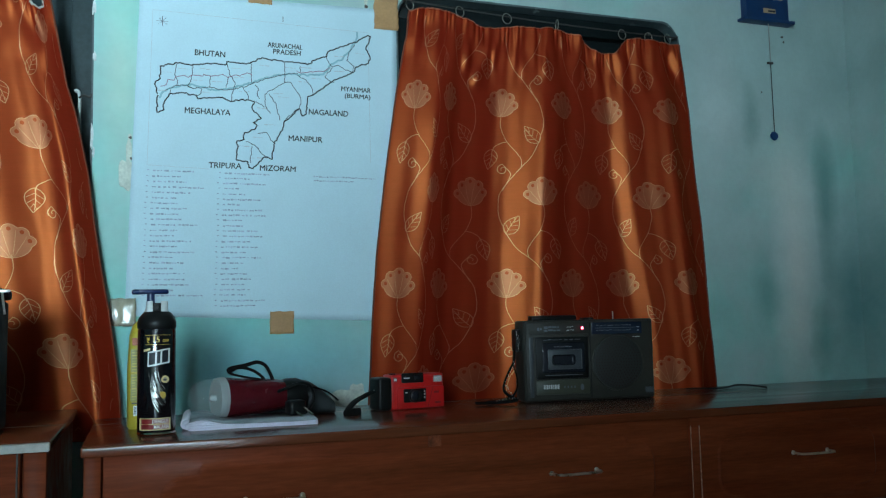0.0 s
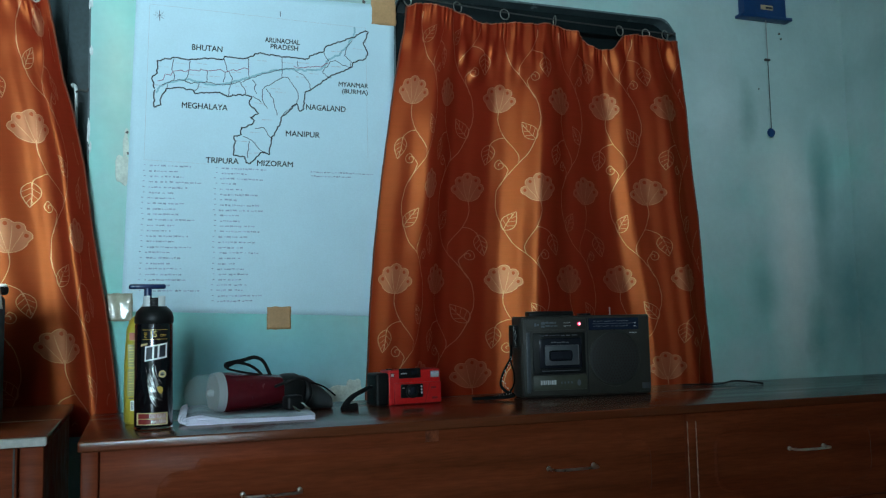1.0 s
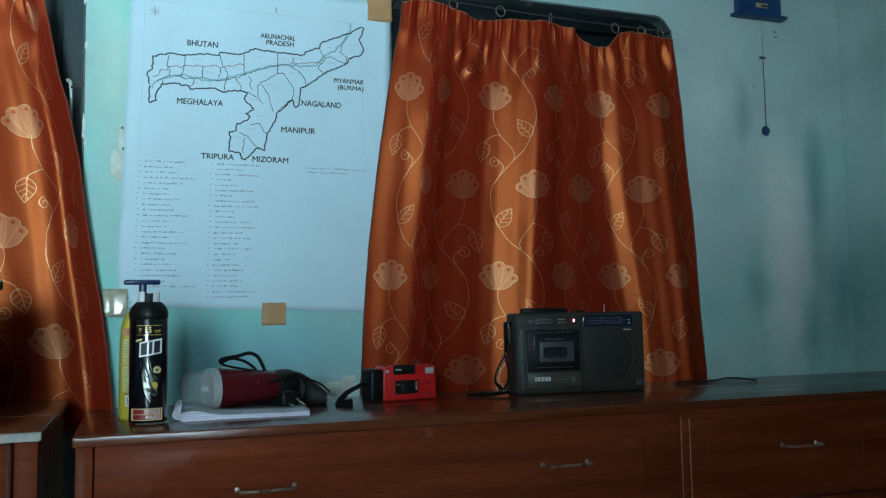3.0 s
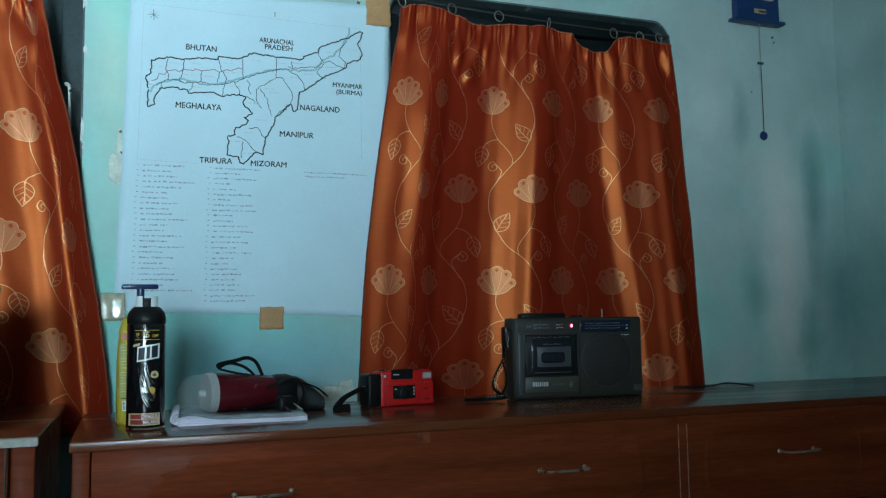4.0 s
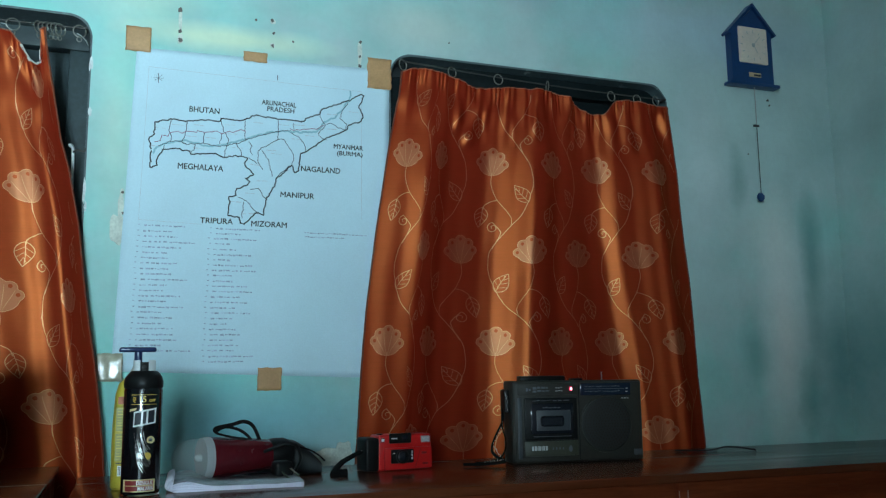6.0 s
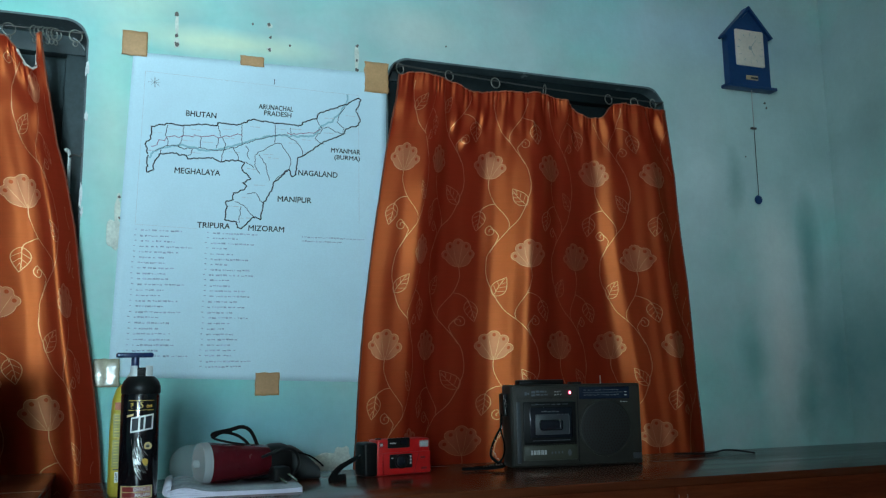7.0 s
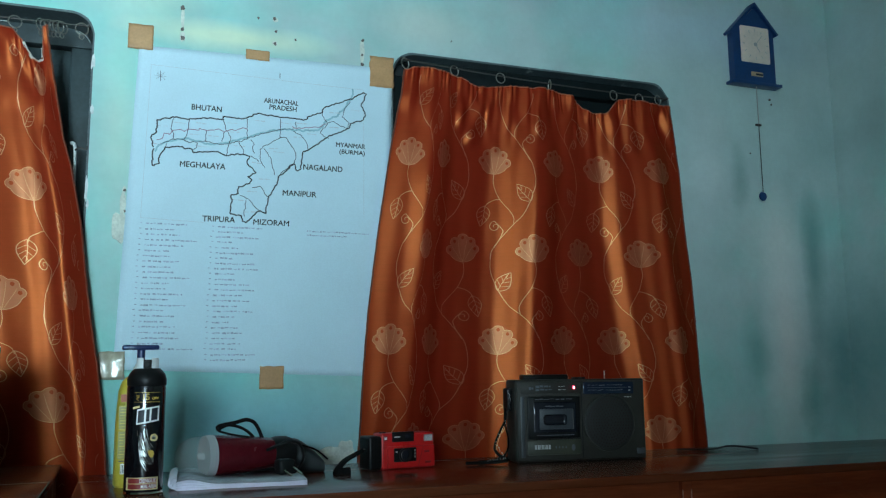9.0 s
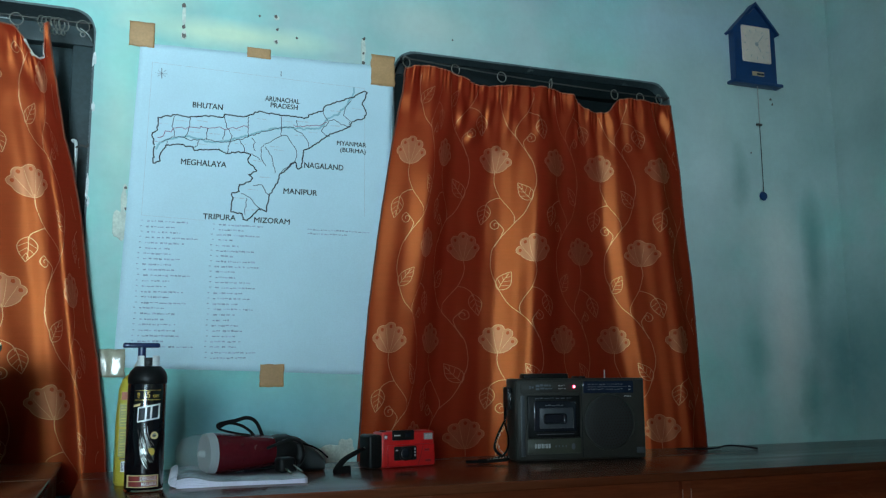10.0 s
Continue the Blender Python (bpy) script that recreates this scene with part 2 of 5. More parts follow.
M = {
    "wall": material("mint_distemper_wall", (0.29, 0.65, 0.58), 0.85, vary=0.11, fine_vary=0.02, scale=4.5, fine=70, bump=0.2, bump_size=0.002, second=(0.45, 0.57, 0.55), mix_scale=1.6, mix=(0.40, 0.62), spec=0.25, drift=0.12, stains_and_light=(
        # (0.22, 0.87) makes the wall colour bluer and darker below the chart
        # (1.42, 1.90) puts the missing upper-right light into the paint as whitish blue
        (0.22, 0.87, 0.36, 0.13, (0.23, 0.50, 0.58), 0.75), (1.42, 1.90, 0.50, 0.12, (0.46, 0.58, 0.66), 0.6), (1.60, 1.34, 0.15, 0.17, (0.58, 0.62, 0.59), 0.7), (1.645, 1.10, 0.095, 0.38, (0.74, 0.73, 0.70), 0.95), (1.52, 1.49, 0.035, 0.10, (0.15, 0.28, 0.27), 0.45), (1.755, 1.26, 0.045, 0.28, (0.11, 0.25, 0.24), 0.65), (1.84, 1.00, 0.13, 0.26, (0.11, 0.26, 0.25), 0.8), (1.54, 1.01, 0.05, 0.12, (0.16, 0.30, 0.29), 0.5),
        # (1.42, 1.50) lightens the paint beside the curtain in place of missing light
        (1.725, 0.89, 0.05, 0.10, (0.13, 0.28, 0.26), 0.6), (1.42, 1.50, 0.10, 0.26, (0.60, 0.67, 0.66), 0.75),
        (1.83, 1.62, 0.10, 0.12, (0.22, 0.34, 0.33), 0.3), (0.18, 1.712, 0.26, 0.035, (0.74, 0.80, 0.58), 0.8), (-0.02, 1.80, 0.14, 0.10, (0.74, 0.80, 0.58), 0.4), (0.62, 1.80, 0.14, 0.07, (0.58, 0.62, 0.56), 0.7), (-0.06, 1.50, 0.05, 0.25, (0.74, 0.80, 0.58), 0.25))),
    "ceiling": material("whitewashed_ceiling", (0.78, 0.80, 0.82), 0.9, vary=0.06, scale=2, fine=40, spec=0.2),
    "dim_wall": material("faded_ochre_wall", (0.54, 0.42, 0.32), 0.7, vary=0.2, scale=4, fine=60),
    "floor": material("cement_floor", (0.30, 0.22, 0.17), 0.5, vary=0.2, scale=3, fine=50),
    "plaster": material("bare_white_plaster", (0.64, 0.66, 0.58), 0.9, vary=0.18, scale=30, fine=200, bump=0.5, bump_size=0.002, spec=0.2),
    "stain": material("damp_stain", (0.20, 0.40, 0.38), 0.85, vary=0.15, scale=8, fine=60, spec=0.2),
    "hole": material("dark_hole", (0.14, 0.115, 0.10), 0.9, vary=0.2),
    "reveal": material("chipped_grey_paint", (0.075, 0.10, 0.105), 0.5, vary=0.25, scale=18, fine=90, bump=0.35, second=(0.32, 0.38, 0.37), mix_scale=26, mix=(0.62, 0.70)),
    "shutter": material("black_green_shutter_paint", (0.006, 0.010, 0.011), 0.6, spec=0.2, vary=0.3, scale=10, fine=80),
    "slate": material("slate_green_shutter_paint", (0.030, 0.047, 0.050), 0.55, vary=0.25, scale=14, fine=120, bump=0.3),
    "white_chip": material("flaked_white_paint", (0.66, 0.68, 0.66), 0.7, vary=0.2, scale=40),
    "wire": material("dull_steel_wire", (0.07, 0.065, 0.06), 0.65, metal=0.5, vary=0.2, scale=60),
    "brass": material("dull_brass_ring", (0.24, 0.23, 0.20), 0.45, metal=0.6, vary=0.25, scale=80),
    "curtain": satin("rust_satin_curtain", (0.255, 0.0150, 0.0072), (0.72, 0.205, 0.056), 0.185, 0.42),
    "hem": material("curtain_hem_thread", (0.16, 0.035, 0.012), 0.7, vary=0.3, scale=60, fine=600),
    "edge": material("pale_frayed_edge", (0.30, 0.085, 0.04), 0.7, vary=0.4, scale=50, fine=300),
    "lining": material("white_curtain_tape", (0.6, 0.55, 0.48), 0.8, vary=0.1),
    "thread": satin("pale_gold_thread", (0.24, 0.034, 0.016), (0.98, 0.50, 0.25), 0.40, 0.45),
    "petal": satin("woven_pale_petal", (0.235, 0.021, 0.011), (0.90, 0.40, 0.19), 0.28, 0.46),
    "wood": material("dark_varnished_wood", (0.152, 0.0270, 0.0095), 0.42, spec=0.04, vary=0.25, scale=5, fine=60, stretch=(0.5, 6, 6), bump=0.06, second=(0.215, 0.046, 0.018), mix_scale=3.0, mix=(0.4, 0.66), coat=0.008, rough_vary=0.12),
    "wood_top": material("polished_table_top", (0.110, 0.025, 0.010), 0.20, spec=0.32, vary=0.22, scale=4, fine=50, stretch=(0.4, 6, 6), bump=0.05, second=(0.16, 0.042, 0.018), mix_scale=3, coat=0.0, rough_vary=0.08),
    "worn": material("worn_bare_wood", (0.34, 0.17, 0.11), 0.5, vary=0.6, scale=60, fine=300),
    "plate": material("rubbed_brown_plate", (0.19, 0.046, 0.019), 0.65, spec=0.15, vary=0.35, scale=60, fine=300),
    "gap": material("shadow_gap", (0.02, 0.01, 0.008), 0.8),
    "laminate": material("worn_white_edge_strip", (0.52, 0.48, 0.44), 0.6, vary=0.15, scale=30),
    "steel": material("worn_steel_handle", (0.74, 0.70, 0.64), 0.32, metal=1.0, vary=0.2, scale=60),
    "paper": material("white_chart_paper", (0.57, 0.73, 0.80), 0.75, vary=0.05, scale=5, fine=300, bump=0.08, bump_size=0.0005, spec=0.3),
    "ink": material("black_marker_ink", (0.015, 0.017, 0.025), 0.6, vary=0.15, bump=0),
    "pencil": material("faint_pencil", (0.50, 0.52, 0.56), 0.7, vary=0.12, bump=0),
    "pen": material("pale_pen_writing", (0.36, 0.42, 0.52), 0.7, vary=0.35, scale=160, bump=0),
    "thin_ink": material("thin_dark_pen", (0.07, 0.075, 0.10), 0.7, vary=0.25, scale=60, bump=0),
    "red_pen": material("thin_red_pen", (0.30, 0.13, 0.20), 0.7, vary=0.2, bump=0),
    "river": material("blue_green_crayon", (0.28, 0.48, 0.54), 0.8, vary=0.12, scale=60, fine=400, bump=0),
    "tape": material("brown_packing_tape", (0.50, 0.27, 0.125), 0.42, vary=0.12, scale=30, fine=200, spec=0.4),
    "clear_tape": material("glossy_wrinkled_tape", (0.40, 0.36, 0.26), 0.08, vary=0.2, scale=30, fine=80, bump=0.3, bump_size=0.003),
    "blue": material("deep_blue_plastic", (0.006, 0.040, 0.135), 0.42, vary=0.12, scale=20),
    "dial": material("cream_clock_dial", (0.80, 0.63, 0.53), 0.6, vary=0.07, scale=20),
    "dial_line": material("faded_grey_print", (0.45, 0.42, 0.40), 0.7, vary=0.1, bump=0),
    "tan": material("tan_label", (0.50, 0.34, 0.20), 0.6, vary=0.1),
    "charcoal": material("charcoal_plastic", (0.037, 0.034, 0.029), 0.5, spec=0.22, vary=0.15, scale=25, fine=500, bump=0.15),
    "grille": material("dark_speaker_mesh", (0.013, 0.012, 0.011), 0.6, vary=0.15, scale=30),
    "black": material("black_plastic", (0.009, 0.009, 0.009), 0.40, spec=0.16, vary=0.15, scale=25),
    "matte_black": material("matte_black_case", (0.006, 0.006, 0.006), 0.7, spec=0.08, vary=0.2, scale=25),
    "strap": material("black_woven_strap", (0.007, 0.007, 0.007), 0.8, spec=0.1, vary=0.25, scale=60, fine=600, bump=0.4),
    "pale_print": material("pale_grey_print", (0.50, 0.50, 0.50), 0.6, vary=0.1, bump=0),
    "dim_print": material("dim_grey_print", (0.10, 0.11, 0.13), 0.6, vary=0.1, bump=0),
    "olive": material("dark_olive_plate", (0.045, 0.045, 0.030), 0.45, vary=0.15),
    "dial_blue": material("dark_blue_dial_glass", (0.012, 0.018, 0.035), 0.15, vary=0.1),
    "smoke": material("smoked_window", (0.016, 0.018, 0.024), 0.12, vary=0.1, rough_vary=0.03),
    "tape_grey": material("grey_cassette_shell", (0.055, 0.060, 0.068), 0.4, vary=0.1),
    "led": material("red_indicator_light", (0.8, 0.05, 0.08), 0.4, emit=((1.0, 0.04, 0.12), 3.5), bump=0),
    "led_core": material("hot_indicator_core", (0.9, 0.6, 0.6), 0.4, emit=((1.0, 0.55, 0.62), 5.0), bump=0),
    "red": material("bright_red_plastic", (0.60, 0.014, 0.014), 0.36, vary=0.08, scale=30),
    "grey": material("ribbed_grey_plastic", (0.30, 0.30, 0.29), 0.3, vary=0.15, scale=60),
    "can": material("black_lacquered_tin", (0.006, 0.006, 0.008), 0.17, spec=0.9, vary=0.1, scale=20, bump=0.02, rough_vary=0.03),
    "tin": material("bright_tin_rim", (0.66, 0.62, 0.52), 0.2, metal=1.0, vary=0.1, scale=40),
    "collar": material("pale_plastic_collar", (0.74, 0.76, 0.76), 0.2, vary=0.05, scale=40),
    "frosted": clear_plastic("frosted_plastic_ring", 0.45, 0.3),
    "gold": material("yellow_gold_print", (0.62, 0.42, 0.08), 0.4, vary=0.1, bump=0),
    "cream_print": material("cream_print", (0.74, 0.58, 0.28), 0.4, vary=0.06, bump=0),
    "white_print": material("white_print", (0.80, 0.80, 0.78), 0.4, vary=0.05, bump=0),
    "maroon": material("dark_red_print", (0.26, 0.02, 0.02), 0.4, vary=0.1, bump=0),
    "streak": material("silver_streak_print", (0.34, 0.34, 0.32), 0.30, metal=0.7, vary=0.3, scale=90, bump=0),
    "yellow": material("yellow_plastic_bottle", (0.55, 0.42, 0.05), 0.35, vary=0.08, scale=20),
    "label_olive": material("olive_green_label", (0.30, 0.27, 0.05), 0.45, vary=0.15, scale=40),
    "label_red": material("orange_red_label", (0.42, 0.10, 0.03), 0.45, vary=0.1),
    "milky": material("milky_plastic_neck", (0.60, 0.62, 0.58), 0.4, vary=0.06),
    "pump_blue": material("navy_pump_plastic", (0.008, 0.022, 0.085), 0.3, vary=0.1),
    "torch_red": material("dark_red_plastic", (0.085, 0.007, 0.011), 0.18, vary=0.1, scale=20),
    "torch_grey": material("dark_grey_rubber", (0.012, 0.015, 0.016), 0.5, vary=0.2, scale=20),
    "reflector": material("dull_reflector", (0.34, 0.36, 0.36), 0.3, metal=0.7, vary=0.1),
    "bulb": material("frosted_bulb", (0.42, 0.44, 0.43), 0.2, vary=0.05),
    "page": material("white_pages", (0.82, 0.79, 0.88), 0.7, vary=0.04, scale=30),
    "cover": material("grey_printed_cover", (0.30, 0.31, 0.33), 0.35, vary=0.4, scale=15),
    "pins": material("brass_plug_pin", (0.62, 0.55, 0.45), 0.25, metal=1.0, vary=0.1),
    "clear": clear_plastic("clear_dome", 0.10),
}

# ---- the room ----
TH = 0.24


def quad(bm, pts):
    return bm.faces.new([bm.verts.new(p) for p in pts])


def arch(x0, x1, z0, z1, r, n=8):
    """Outline of an opening with rounded upper corners, and its two corner fans."""
    left = [(x0 + r - r * math.cos(math.pi / 2 * i / n), z1 - r + r * math.sin(math.pi / 2 * i / n)) for i in range(n + 1)]
    right = [(x1 - r + r * math.sin(math.pi / 2 * i / n), z1 - r + r * math.cos(math.pi / 2 * i / n)) for i in range(n + 1)]
    return [(x0, z0)] + left + right + [(x1, z0)], ((x0, z1), left), ((x1, z1), right)


OPENINGS = [(-1.02, -0.116, 0.74, 1.722, 0.045), (0.540, 1.302, 0.74, 1.722, 0.055)]


def wall_with_windows():
    bm = bmesh.new()
    xs = [WX0 - TH] + [c for o in OPENINGS for c in o[:2]] + [WX1 + TH]
    for y in (0.0, TH):
        for i in range(0, len(xs), 2):
            quad(bm, [(xs[i], y, 0), (xs[i + 1], y, 0), (xs[i + 1], y, ROOF), (xs[i], y, ROOF)])
        for x0, x1, z0, z1, r in OPENINGS:
            quad(bm, [(x0, y, z1), (x1, y, z1), (x1, y, ROOF), (x0, y, ROOF)])
            quad(bm, [(x0, y, 0), (x1, y, 0), (x1, y, z0), (x0, y, z0)])
            for corner, line in arch(x0, x1, z0, z1, r)[1:]:
                c = bm.verts.new((corner[0], y, corner[1]))
                vs = [bm.verts.new((a, y, b)) for a, b in line]
                for p, q in zip(vs, vs[1:]):
                    bm.faces.new((c, p, q))
    bmesh.ops.remove_doubles(bm, verts=bm.verts[:], dist=1e-5)
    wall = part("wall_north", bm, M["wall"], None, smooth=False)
    tagged(wall, "mint-green distempered plaster wall with patches and nail holes", "wall", kind="structure")
    return wall


wall_north = wall_with_windows()


def plain_wall(name, pts, label, mat="wall"):
    bm = bmesh.new()
    box(bm, *pts)
    return tagged(part(name, bm, M[mat], None, smooth=False), label, "wall", kind="structure")


plain_wall("wall_east", (WX1, WX1 + TH, WY0 - TH, -0.001, 0, ROOF), "mint-green distempered side wall with dark smudges")
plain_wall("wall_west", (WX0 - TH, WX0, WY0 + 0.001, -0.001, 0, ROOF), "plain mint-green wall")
bm = bmesh.new()
box(bm, WX0 - TH, WIN_X0, WY0 - TH, WY0, 0, ROOF)
box(bm, WIN_X1, GAP_X0, WY0 - TH, WY0, 0, ROOF)
box(bm, DOOR_X1, WX1 - 0.001, WY0 - TH, WY0, 0, ROOF)
box(bm, GAP_X0, DOOR_X1, WY0 - TH, WY0, DOOR_Z, ROOF)
box(bm, WIN_X0, WIN_X1, WY0 - TH, WY0, WIN_Z1, ROOF)
box(bm, WIN_X0, WIN_X1, WY0 - TH, WY0, 0, WIN_Z0)
tagged(part("wall_south", bm, M["dim_wall"], None, smooth=False), "faded ochre wall with an open window", "wall", kind="structure")
bm = boxed(WX0 - TH, WX1 + TH, WY0 - TH, TH, -0.1, 0.0)
tagged(part("floor", bm, M["floor"], None, smooth=False), "plain cement floor", "floor", kind="structure")
bm = boxed(WX0 - TH, WX1 + TH, WY0 - TH, TH, ROOF, ROOF + 0.12)
tagged(part("ceiling", bm, M["ceiling"], None, smooth=False), "whitewashed ceiling", "ceiling", kind="structure")
bm = bmesh.new()
quad(bm, [(-60, -60, -0.4), (60, -60, -0.4), (60, 60, -0.4), (-60, 60, -0.4)])
tagged(part("ground", bm, M["floor"], None, smooth=False), "bare ground outside the house", "ground", kind="structure")


def blot(rng, x, z, rx, rz, n=22, rough=0.35):
    k = [rng.uniform(1 - rough, 1 + rough) for _ in range(n)]
    k = [(k[i - 1] + 2 * k[i] + k[(i + 1) % n]) / 4 for i in range(n)]
    return [(x + rx * k[i] * math.cos(TAU * i / n), z + rz * k[i] * math.sin(TAU * i / n)) for i in range(n)]


def slab_blot(name, mat, rng, x, z, rx, rz, thick, parent, rough=0.35, lift=0.0):
    """A thin irregular flake on the wall."""
    bm = bmesh.new()
    rim = blot(rng, x, z, rx, rz, rough=rough)
    top = [bm.verts.new((a, -thick - lift, b)) for a, b in rim]
    low = [bm.verts.new((x + (a - x) * 1.06, -lift + 0.0003, z + (b - z) * 1.06)) for a, b in rim]
    bm.faces.new(top)
    for i in range(len(rim)):
        j = (i + 1) % len(rim)
        bm.faces.new((top[i], top[j], low[j], low[i]))
    return part(name, bm, mat, parent)


rng = random.Random(5)
for x, z, rx, rz in ((-0.049, 1.272, 0.014, 0.030), (-0.042, 1.322, 0.006, 0.024), (-0.041, 1.352, 0.004, 0.008), (0.402, 0.796, 0.036, 0.020), (0.432, 0.808, 0.020, 0.020), (0.376, 0.782, 0.020, 0.014),
                     (0.063, 1.740, 0.004, 0.020), (0.064, 1.699, 0.005, 0.010), (0.465, 1.712, 0.0055, 0.030), (0.263, 1.765, 0.007, 0.006), (0.263, 1.709, 0.005, 0.005)):
    slab_blot("plaster_patch", M["plaster"], rng, x, z, rx, rz, rng.uniform(0.0010, 0.0019), wall_north, 0.3)
for x, z, r in ((0.062, 1.764, 0.006), (0.063, 1.716, 0.005), (0.064, 1.696, 0.006), (0.261, 1.767, 0.005), (0.265, 1.737, 0.0035), (0.263, 1.708, 0.0045), (0.225, 1.764, 0.0035), (0.309, 1.723, 0.003),
                (0.466, 1.742, 0.005), (0.465, 1.707, 0.004), (0.465, 1.684, 0.005), (0.688, 1.768, 0.0025), (-0.040, 1.352, 0.004), (-0.038, 1.308, 0.004), (1.562, 1.560, 0.002), (1.640, 1.720, 0.004), (1.645, 1.706, 0.003)):
    slab_blot("nail_hole", M["hole"], rng, x, z, r * 0.72, r * 0.8, 0.0022, wall_north, 0.5)


# ---- windows behind the curtains ----
def window(name, x0, x1, z0, z1, r, leaf_mat, label, bar, deep):
    w = thing(name, pose(0, 0, 0), label, "window", kind="structure")
    line = arch(x0, x1, z0, z1, r)[0]
    bm = bmesh.new()
    a = [bm.verts.new((p, -0.0012, q)) for p, q in line]
    b = [bm.verts.new((p + (0.004 if p < (x0 + x1) / 2 else -0.004), deep - 0.002, q - 0.004)) for p, q in line]
    for i in range(len(line) - 1):
        bm.faces.new((a[i], a[i + 1], b[i + 1], b[i]))
    lip = [bm.verts.new((p + (-0.004 if p < (x0 + x1) / 2 else 0.004) * (1 + 0.9 * noise.noise((p * 30, q * 30, 1))), -0.0012, q + 0.005 * (1 + noise.noise((p * 25, q * 25, 4))))) for p, q in line]
    for i in range(len(line) - 1):
        bm.faces.new((a[i], a[i + 1], lip[i + 1], lip[i]))
    part("window_reveal", bm, M["reveal"], w, "chipped grey painted reveal")
    if bar:                                            # paint rubbed off in places along the inner edge
        rim = [(p + (0.004 if p < (x0 + x1) / 2 else -0.004), q - 0.005) for p, q in line[1:-1]]
        long = [(x0 + 0.05 + (x1 - x0 - 0.1) * k / 60, z1 - 0.005) for k in range(61)]
        pts = [(a, deep - 0.004, b) for a, b in rim[:9] + long[1:-1] + rim[9:]]
        for k in range(0, len(pts) - 5, 5):
            if noise.noise((k * 0.37, 2.0, 6.0)) > -0.05:
                part("worn_lip", tubed(pts[k:k + 5], 0.0013, 6, 0.6), M["white_chip"], w, "pale worn edge of the reveal")
    bm = bmesh.new()
    f = 0.045
    box(bm, x0, x1, deep, deep + 0.04, z1 - f, z1 + 0.01, 0.003)
    box(bm, x0, x0 + f, deep + 0.001, deep + 0.04, z0, z1 - f, 0.003)
    box(bm, x1 - f, x1, deep + 0.001, deep + 0.04, z0, z1 - f, 0.003)
    part("window_frame", bm, M["shutter"] if not bar else M["slate"], w)
    mid = (x0 + x1) / 2
    for p, q in ((x0 + f, mid - 0.002), (mid + 0.002, x1 - f)):
        part("shutter_leaf", boxed(p, q, deep + 0.018, deep + 0.045, z0, z1 - f - 0.002, 0.004), leaf_mat, w)
        for k in range(3):
            zz = z0 + 0.05 + k * (z1 - z0 - 0.1) / 3
            part("shutter_panel", boxed(p + 0.04, q - 0.04, deep + 0.011, deep + 0.0175, zz, zz + (z1 - z0) / 3 - 0.07, 0.004), leaf_mat, w)
    return w


window("window_1", *OPENINGS[0], M["slate"], "closed slate-green wooden shutters in a chipped opening", True, 0.080)
window("window_2", *OPENINGS[1], M["shutter"], "closed black-green wooden shutters in a chipped opening", False, 0.030)
open_window = thing("window_3", pose(WIN_X1 + 0.02, WY0 + 0.01, WIN_Z0), "window with its dark wooden shutter standing open", "window", kind="structure")
part("shutter_leaf", boxed(WIN_X0 - WIN_X1 - 0.34, WIN_X0 - WIN_X1 - 0.04, 0.0, 0.028, 0.0, WIN_Z1 - WIN_Z0, 0.003), M["wood"], open_window)
part("window_sill", boxed(WIN_X0 - WIN_X1 - 0.02, -0.02, -0.01, 0.03, -0.03, -0.002, 0.003), M["wood"], open_window)

door = thing("door_1", pose(GAP_X1, WY0 - 0.05, 0.01), "dark wooden door standing slightly ajar", "door", kind="structure")
part("door_leaf", boxed(0.0, DOOR_X1 - GAP_X1, 0.0, 0.036, 0.0, DOOR_Z - 0.02, 0.003), M["wood"], door)
for z0, z1 in ((0.12, 0.62), (0.72, 1.22), (1.32, 1.85)):
    part("door_panel", boxed(0.10, DOOR_X1 - GAP_X1 - 0.10, 0.0365, 0.042, z0, z1, 0.004), M["wood"], door)

# flaked white timber and a hook at the edge of the first window
rng = random.Random(9)
bm = bmesh.new()
tube(bm, spline([(-0.146, 0.012, 1.446), (-0.139, 0.008, 1.436), (-0.138, 0.012, 1.36), (-0.133, 0.014, 1.28), (-0.130, 0.016, 1.15)], 6), 0.0065, 8, 0.5)
tagged(part("timber_strip", bm, M["white_chip"]), "flaked white timber strip at the window edge", "timber strip")
bm = tubed(spline([(-0.139, 0.004, 1.430), (-0.130, -0.004, 1.434), (-0.118, -0.006, 1.431), (-0.116, -0.004, 1.438)], 5), 0.0022, 6)
tagged(part("window_hook", bm, M["wire"]), "small rusty steel window hook", "hook")
for k in range(5):
    z = 1.20 + 0.10 * k + rng.uniform(-0.05, 0.05)
    slab_blot("plaster_patch", M["white_chip"], rng, -0.112 + rng.uniform(-0.002, 0.003), z, rng.uniform(0.002, 0.004), rng.uniform(0.008, 0.026), 0.0016, wall_north, 0.5)


# ---- curtains ----
def smooth_knots(knots):
    """A function that eases from knot to knot."""
    def f(u):
        for (a, p), (b, q) in zip(knots, knots[1:]):
            if u <= b:
                t = max(0.0, min(1.0, (u - a) / (b - a)))
                e = t * t * (3 - 2 * t)
                return p + (q - p) * (0.45 * t + 0.55 * e)
        return knots[-1][1]
    return f


def line_knots(knots):
    return lambda u: float(np.interp(u, [k[0] for k in knots], [k[1] for k in knots]))


